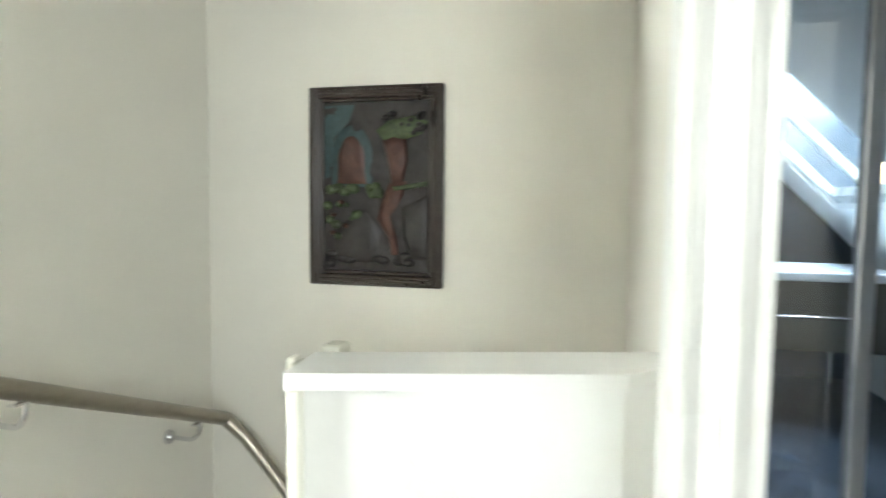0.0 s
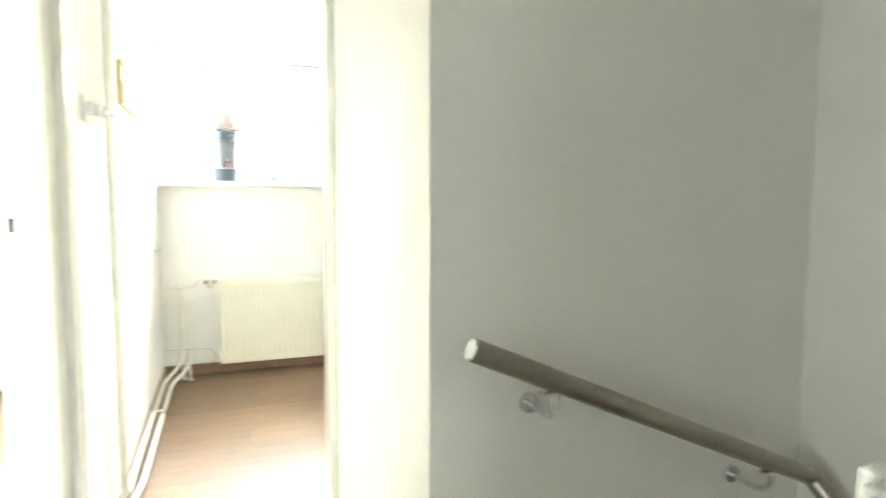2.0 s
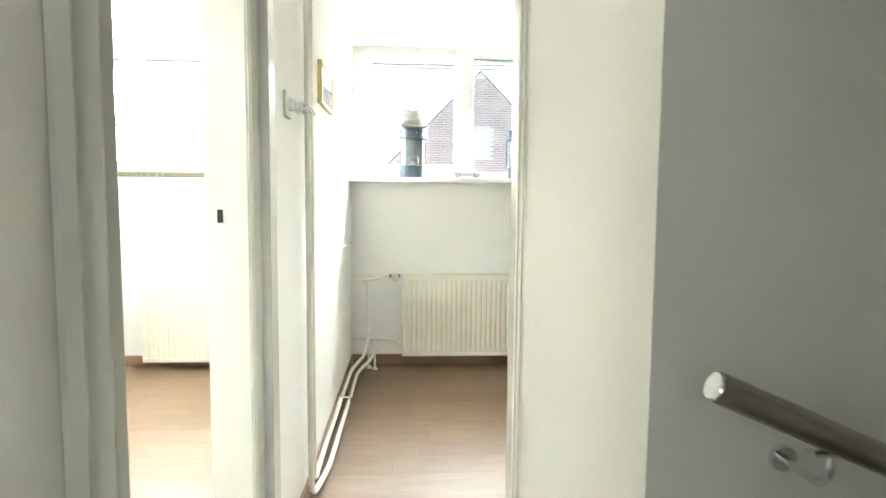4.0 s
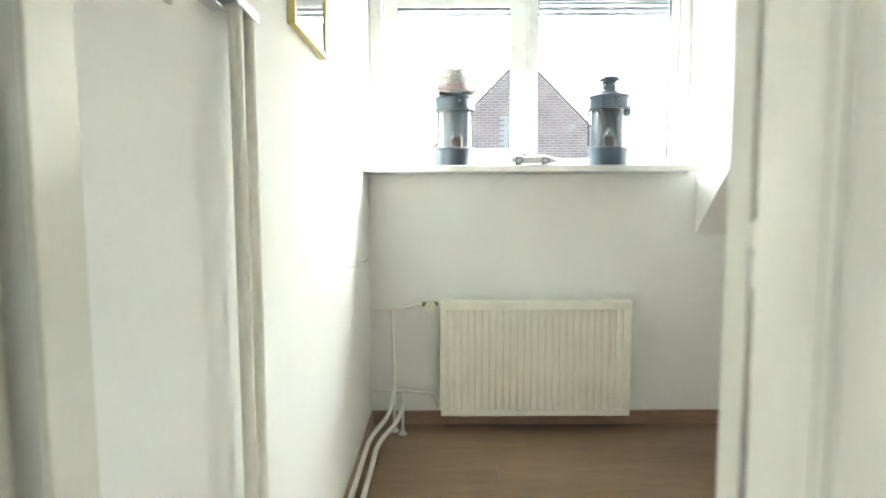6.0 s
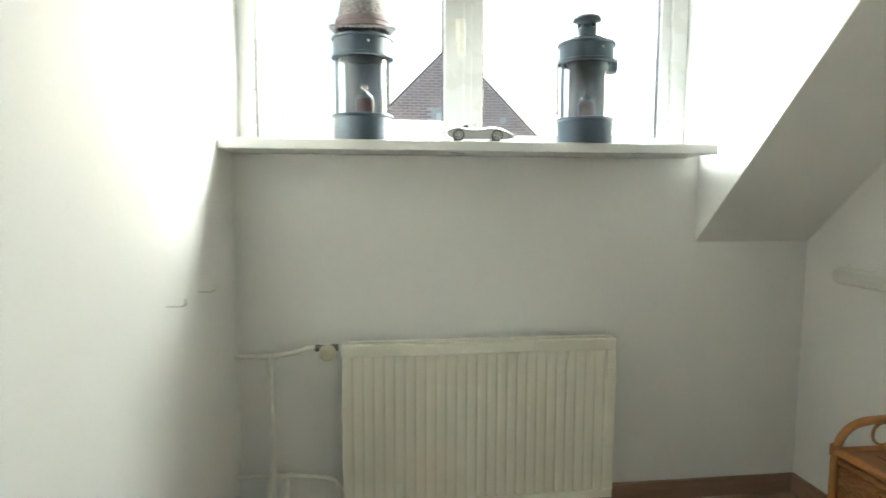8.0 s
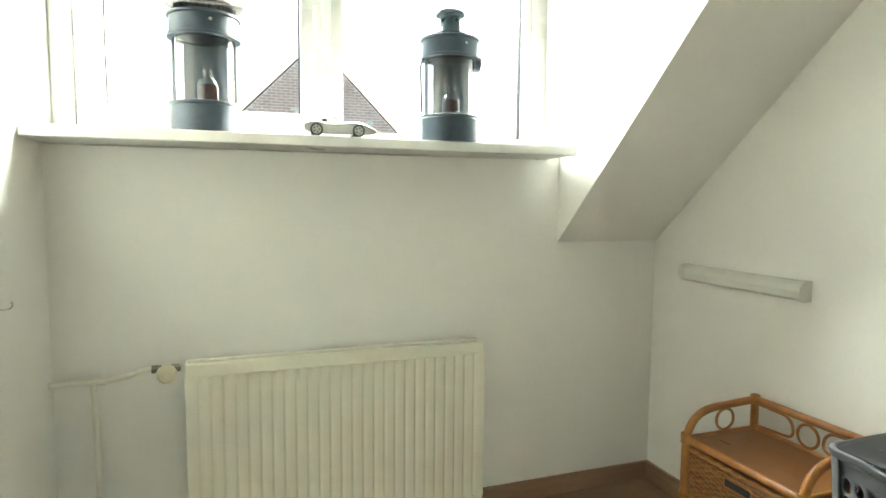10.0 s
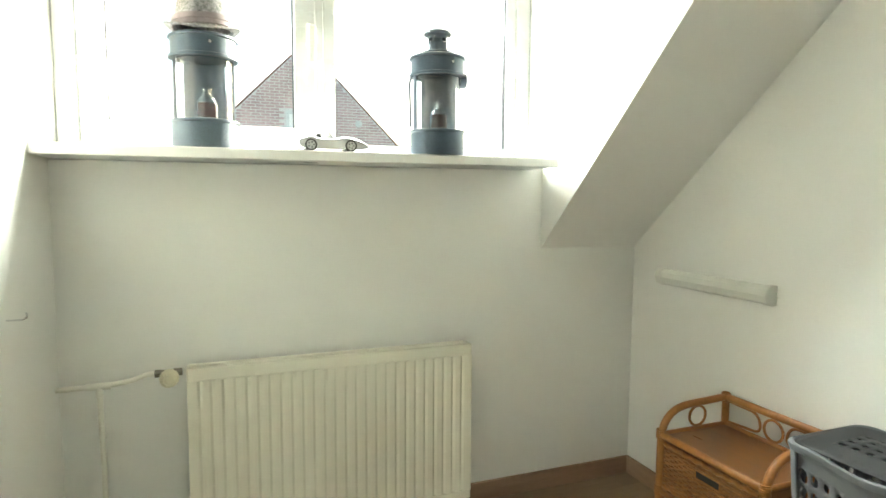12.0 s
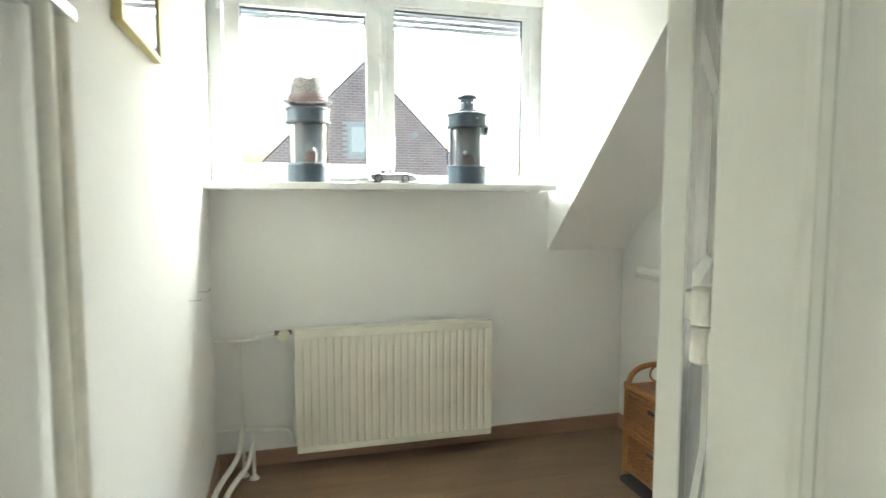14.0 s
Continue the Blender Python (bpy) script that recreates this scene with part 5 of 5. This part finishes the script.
rad_bed = radiator(-1.22, -0.35, 0.06, 0.64, "cream panel radiator fixed under the bedroom window")
vase = thing("flower_vase", (-1.48, 0.0, 1.345), "dark vase of dried flowers on the bedroom sill", "vase")
part("vase_body", lathe(bmesh.new(), (-1.48, 0.0, 1.345), [(0, 0), (0.03, 0), (0.034, 0.01), (0.05, 0.09), (0.045, 0.15), (0.025, 0.19), (0.03, 0.21), (0.025, 0.21), (0.02, 0.19), (0, 0.19)], 24), M_WOOD_DARK, vase, smooth=True)
random.seed(9)
for k in range(14):
    a, tilt = random.uniform(0, 6.28), random.uniform(0.05, 0.75)
    ln = random.uniform(0.18, 0.36)
    p0 = Vector((-1.48, 0.0, 1.59))
    p1 = p0 + Vector((math.cos(a) * tilt * ln, math.sin(a) * tilt * ln * 0.35, ln * (1 - 0.4 * tilt)))
    part("stem", sweep(bmesh.new(), [p0, p0.lerp(p1, 0.5) + Vector((0, 0, 0.015)), p1], 0.0018, 6), M_DRIED, vase)
    head = bmesh.new()
    for i in range(9):
        c = p1 + Vector([random.gauss(0, 0.012) for _ in range(3)])
        sweep(head, [c, c + Vector([random.gauss(0, 0.02) for _ in range(3)])], [0.007, 0.001], 5)
    part("flower_head", head, M_DRIED, vase)
for k in range(3):
    p0 = Vector((-1.48, 0.0, 1.59))
    part("twig", sweep(bmesh.new(), [p0, p0 + Vector((-0.15 - 0.05 * k, -0.02, 0.16 + 0.03 * k)), p0 + Vector((-0.40 - 0.1 * k, -0.03, 0.25 + 0.05 * k))], [0.003, 0.002, 0.001], 6), M_DRIED, vase)

# ---- outside ----
Z_G = -5.6
ground = bmesh.new()
bmesh.ops.create_circle(ground, cap_ends=True, segments=48, radius=900)
bmesh.ops.translate(ground, verts=ground.verts[:], vec=(0, 0, Z_G))
structure("ground", ground, M_GRASS, "green lawns and gardens down at street level", "ground")
bm = boxed(-3.52, -7.0, Z_G, 0.05, 0.26, -0.1)
box(bm, 0.05, -2.5, Z_G, 3.9, 0.26, -0.1)
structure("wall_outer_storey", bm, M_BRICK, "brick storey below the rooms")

YH, XA, ZA, TAN = 12.0, 2.67, 4.74, 1.01
house = thing("neighbour_house", (XA, YH + 4, Z_G), "red-brown brick house with a steep tiled gable", "house")
HW = 5.4
ZE = ZA - HW * TAN
wall_h = bmesh.new()
prism(wall_h, [(XA - HW, Z_G), (XA + HW, Z_G), (XA + HW, ZE), (XA, ZA), (XA - HW, ZE)], "y", YH + 0.02, YH + 9)
wall_part = part("wall", wall_h, M_MORTAR, house, "brick gable wall")
bricks, random_b = bmesh.new(), random.Random(3)
BW, BHH = 0.21, 0.065
for row in range(int((ZA - 1.0) / BHH)):
    z = 1.0 + row * BHH
    half = (ZA - z - BHH) / TAN
    if half < 0.1:
        continue
    off = (row % 2) * BW / 2
    start = math.floor((XA - half - off) / BW) * BW + off
    while start < XA + half:
        a, b = max(start + 0.011, XA - half), min(start + BW - 0.011, XA + half)
        start += BW
        if b - a < 0.03 or (2.2 < (a + b) / 2 < 3.0 and 2.39 < z + 0.03 < 3.25):
            continue
        d = random_b.uniform(0, 0.006)
        v = [bricks.verts.new((px, YH + py, pz)) for px, py, pz in ((a, -d, z + 0.010), (b, -d, z + 0.010), (b, -d, z + BHH - 0.010), (a, -d, z + BHH - 0.010), (a, 0.03, z + 0.010), (b, 0.03, z + 0.010), (b, 0.03, z + BHH - 0.010), (a, 0.03, z + BHH - 0.010))]
        for f in ((0, 1, 2, 3), (0, 4, 5, 1), (1, 5, 6, 2), (2, 6, 7, 3), (3, 7, 4, 0)):
            bricks.faces.new([v[i] for i in f])
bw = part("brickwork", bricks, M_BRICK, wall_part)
bw["kind"] = "stuff"
roof_h = bmesh.new()
for s in (-1, 1):
    prism(roof_h, [(XA, ZA + 0.005), (XA + s * (HW + 0.4), ZE - 0.4 * TAN + 0.005), (XA + s * (HW + 0.4), ZE - 0.4 * TAN + 0.06), (XA, ZA + 0.06)], "y", YH + 0.015, YH + 9.2)
part("roof", roof_h, M_TILE, house, "steep tiled roof")
hw = part("window", boxed(2.23, YH - 0.02, 2.45, 2.97, YH + 0.06, 3.23), M_UPVC, house, "white window in the gable")
pane = boxed(2.31, YH - 0.026, 2.53, 2.89, YH - 0.018, 3.15)
ob = new("pane", finish(pane, "pane", M_SILL))
ob.parent = hw
ob.location = -origin(house)
part("vent", sweep(bmesh.new(), [(3.93, YH - 0.03, 3.0), (3.93, YH + 0.03, 3.0)], 0.085, 20), M_UPVC, house, "round white wall vent")


def tree(x, y, h, seed):
    rnd = random.Random(seed)
    root = thing("tree", (x, y, Z_G), "leafy green garden tree", "tree", "garden trees")
    part("trunk", sweep(bmesh.new(), [(x, y, Z_G), (x + 0.1, y, Z_G + h * 0.4), (x, y + 0.1, Z_G + h * 0.85)], [0.22, 0.15, 0.04], 12), M_BARK, root, smooth=True)
    crown, tips = bmesh.new(), []
    for k in range(16):
        a, up = rnd.uniform(0, 6.28), rnd.uniform(0.35, 0.8)
        p0 = Vector((x, y, Z_G + h * up))
        p1 = p0 + Vector((math.cos(a), math.sin(a), rnd.uniform(0.3, 0.9))) * h * 0.2 * rnd.uniform(0.6, 1.1)
        part("limb", sweep(bmesh.new(), [p0, p0.lerp(p1, 0.5) + Vector((0, 0, 0.06)), p1], [0.05, 0.035, 0.01], 6), M_BARK, root)
        tips += [p0.lerp(p1, f) for f in (0.5, 0.8, 1.0)]
    verts, faces = [], []
    for k in range(5200):
        c = rnd.choice(tips) + Vector([rnd.gauss(0, h * 0.055) for _ in range(3)])
        d = Vector([rnd.gauss(0, 1) for _ in range(3)]).normalized() * 0.07
        e = d.orthogonal().normalized() * 0.035
        i = len(verts)
        verts += [c - d, c + e, c + d, c - e]
        faces.append((i, i + 1, i + 2, i + 3))
    me = bpy.data.meshes.new("crown")
    me.from_pydata([Vector(v) - origin(root) for v in verts], [], faces)
    me.materials.append(M_LEAF)
    ob = new("crown", me)
    ob.parent = root
    ob["kind"] = "stuff"


tree(-6.6, 11.0, 7.6, 5)
tree(-9.5, 14.0, 8.2, 6)

# ---- laminate planks ----
def planks(parent_name, x0, x1, y0, y1, seed, label):
    rnd = random.Random(seed)
    root = tagged(new(parent_name), label, "floor", kind="structure")
    y, meshes = y0, {}
    while y < y1 - 0.01:
        w = min(0.19, y1 - y)
        x = x0 - rnd.uniform(0.0, 1.1)
        while x < x1:
            a, b = max(x, x0), min(x + 1.28, x1)
            x += 1.28
            if b - a < 0.03:
                continue
            key = (round(b - a, 3), round(w, 3))
            if key not in meshes:
                bm = box(bmesh.new(), 0.0002, 0.0002, -0.012, b - a - 0.0002, w - 0.0002, 0.0, bevel=0.0006, segments=1)
                meshes[key] = finish(bm, "plank", M_FLOOR)
            ob = new("plank", meshes[key])
            ob.location = (a, y, 0)
            ob.parent = root
        y += 0.19


planks("floor_small_room", 0.275, X_RIGHT, -2.54, Y_WIN - 0.002, 2, "brown oak laminate floor of the small room")
planks("floor_bedroom", -3.4, 0.12, -3.5, Y_WIN - 0.002, 8, "brown oak laminate floor of the bedroom")
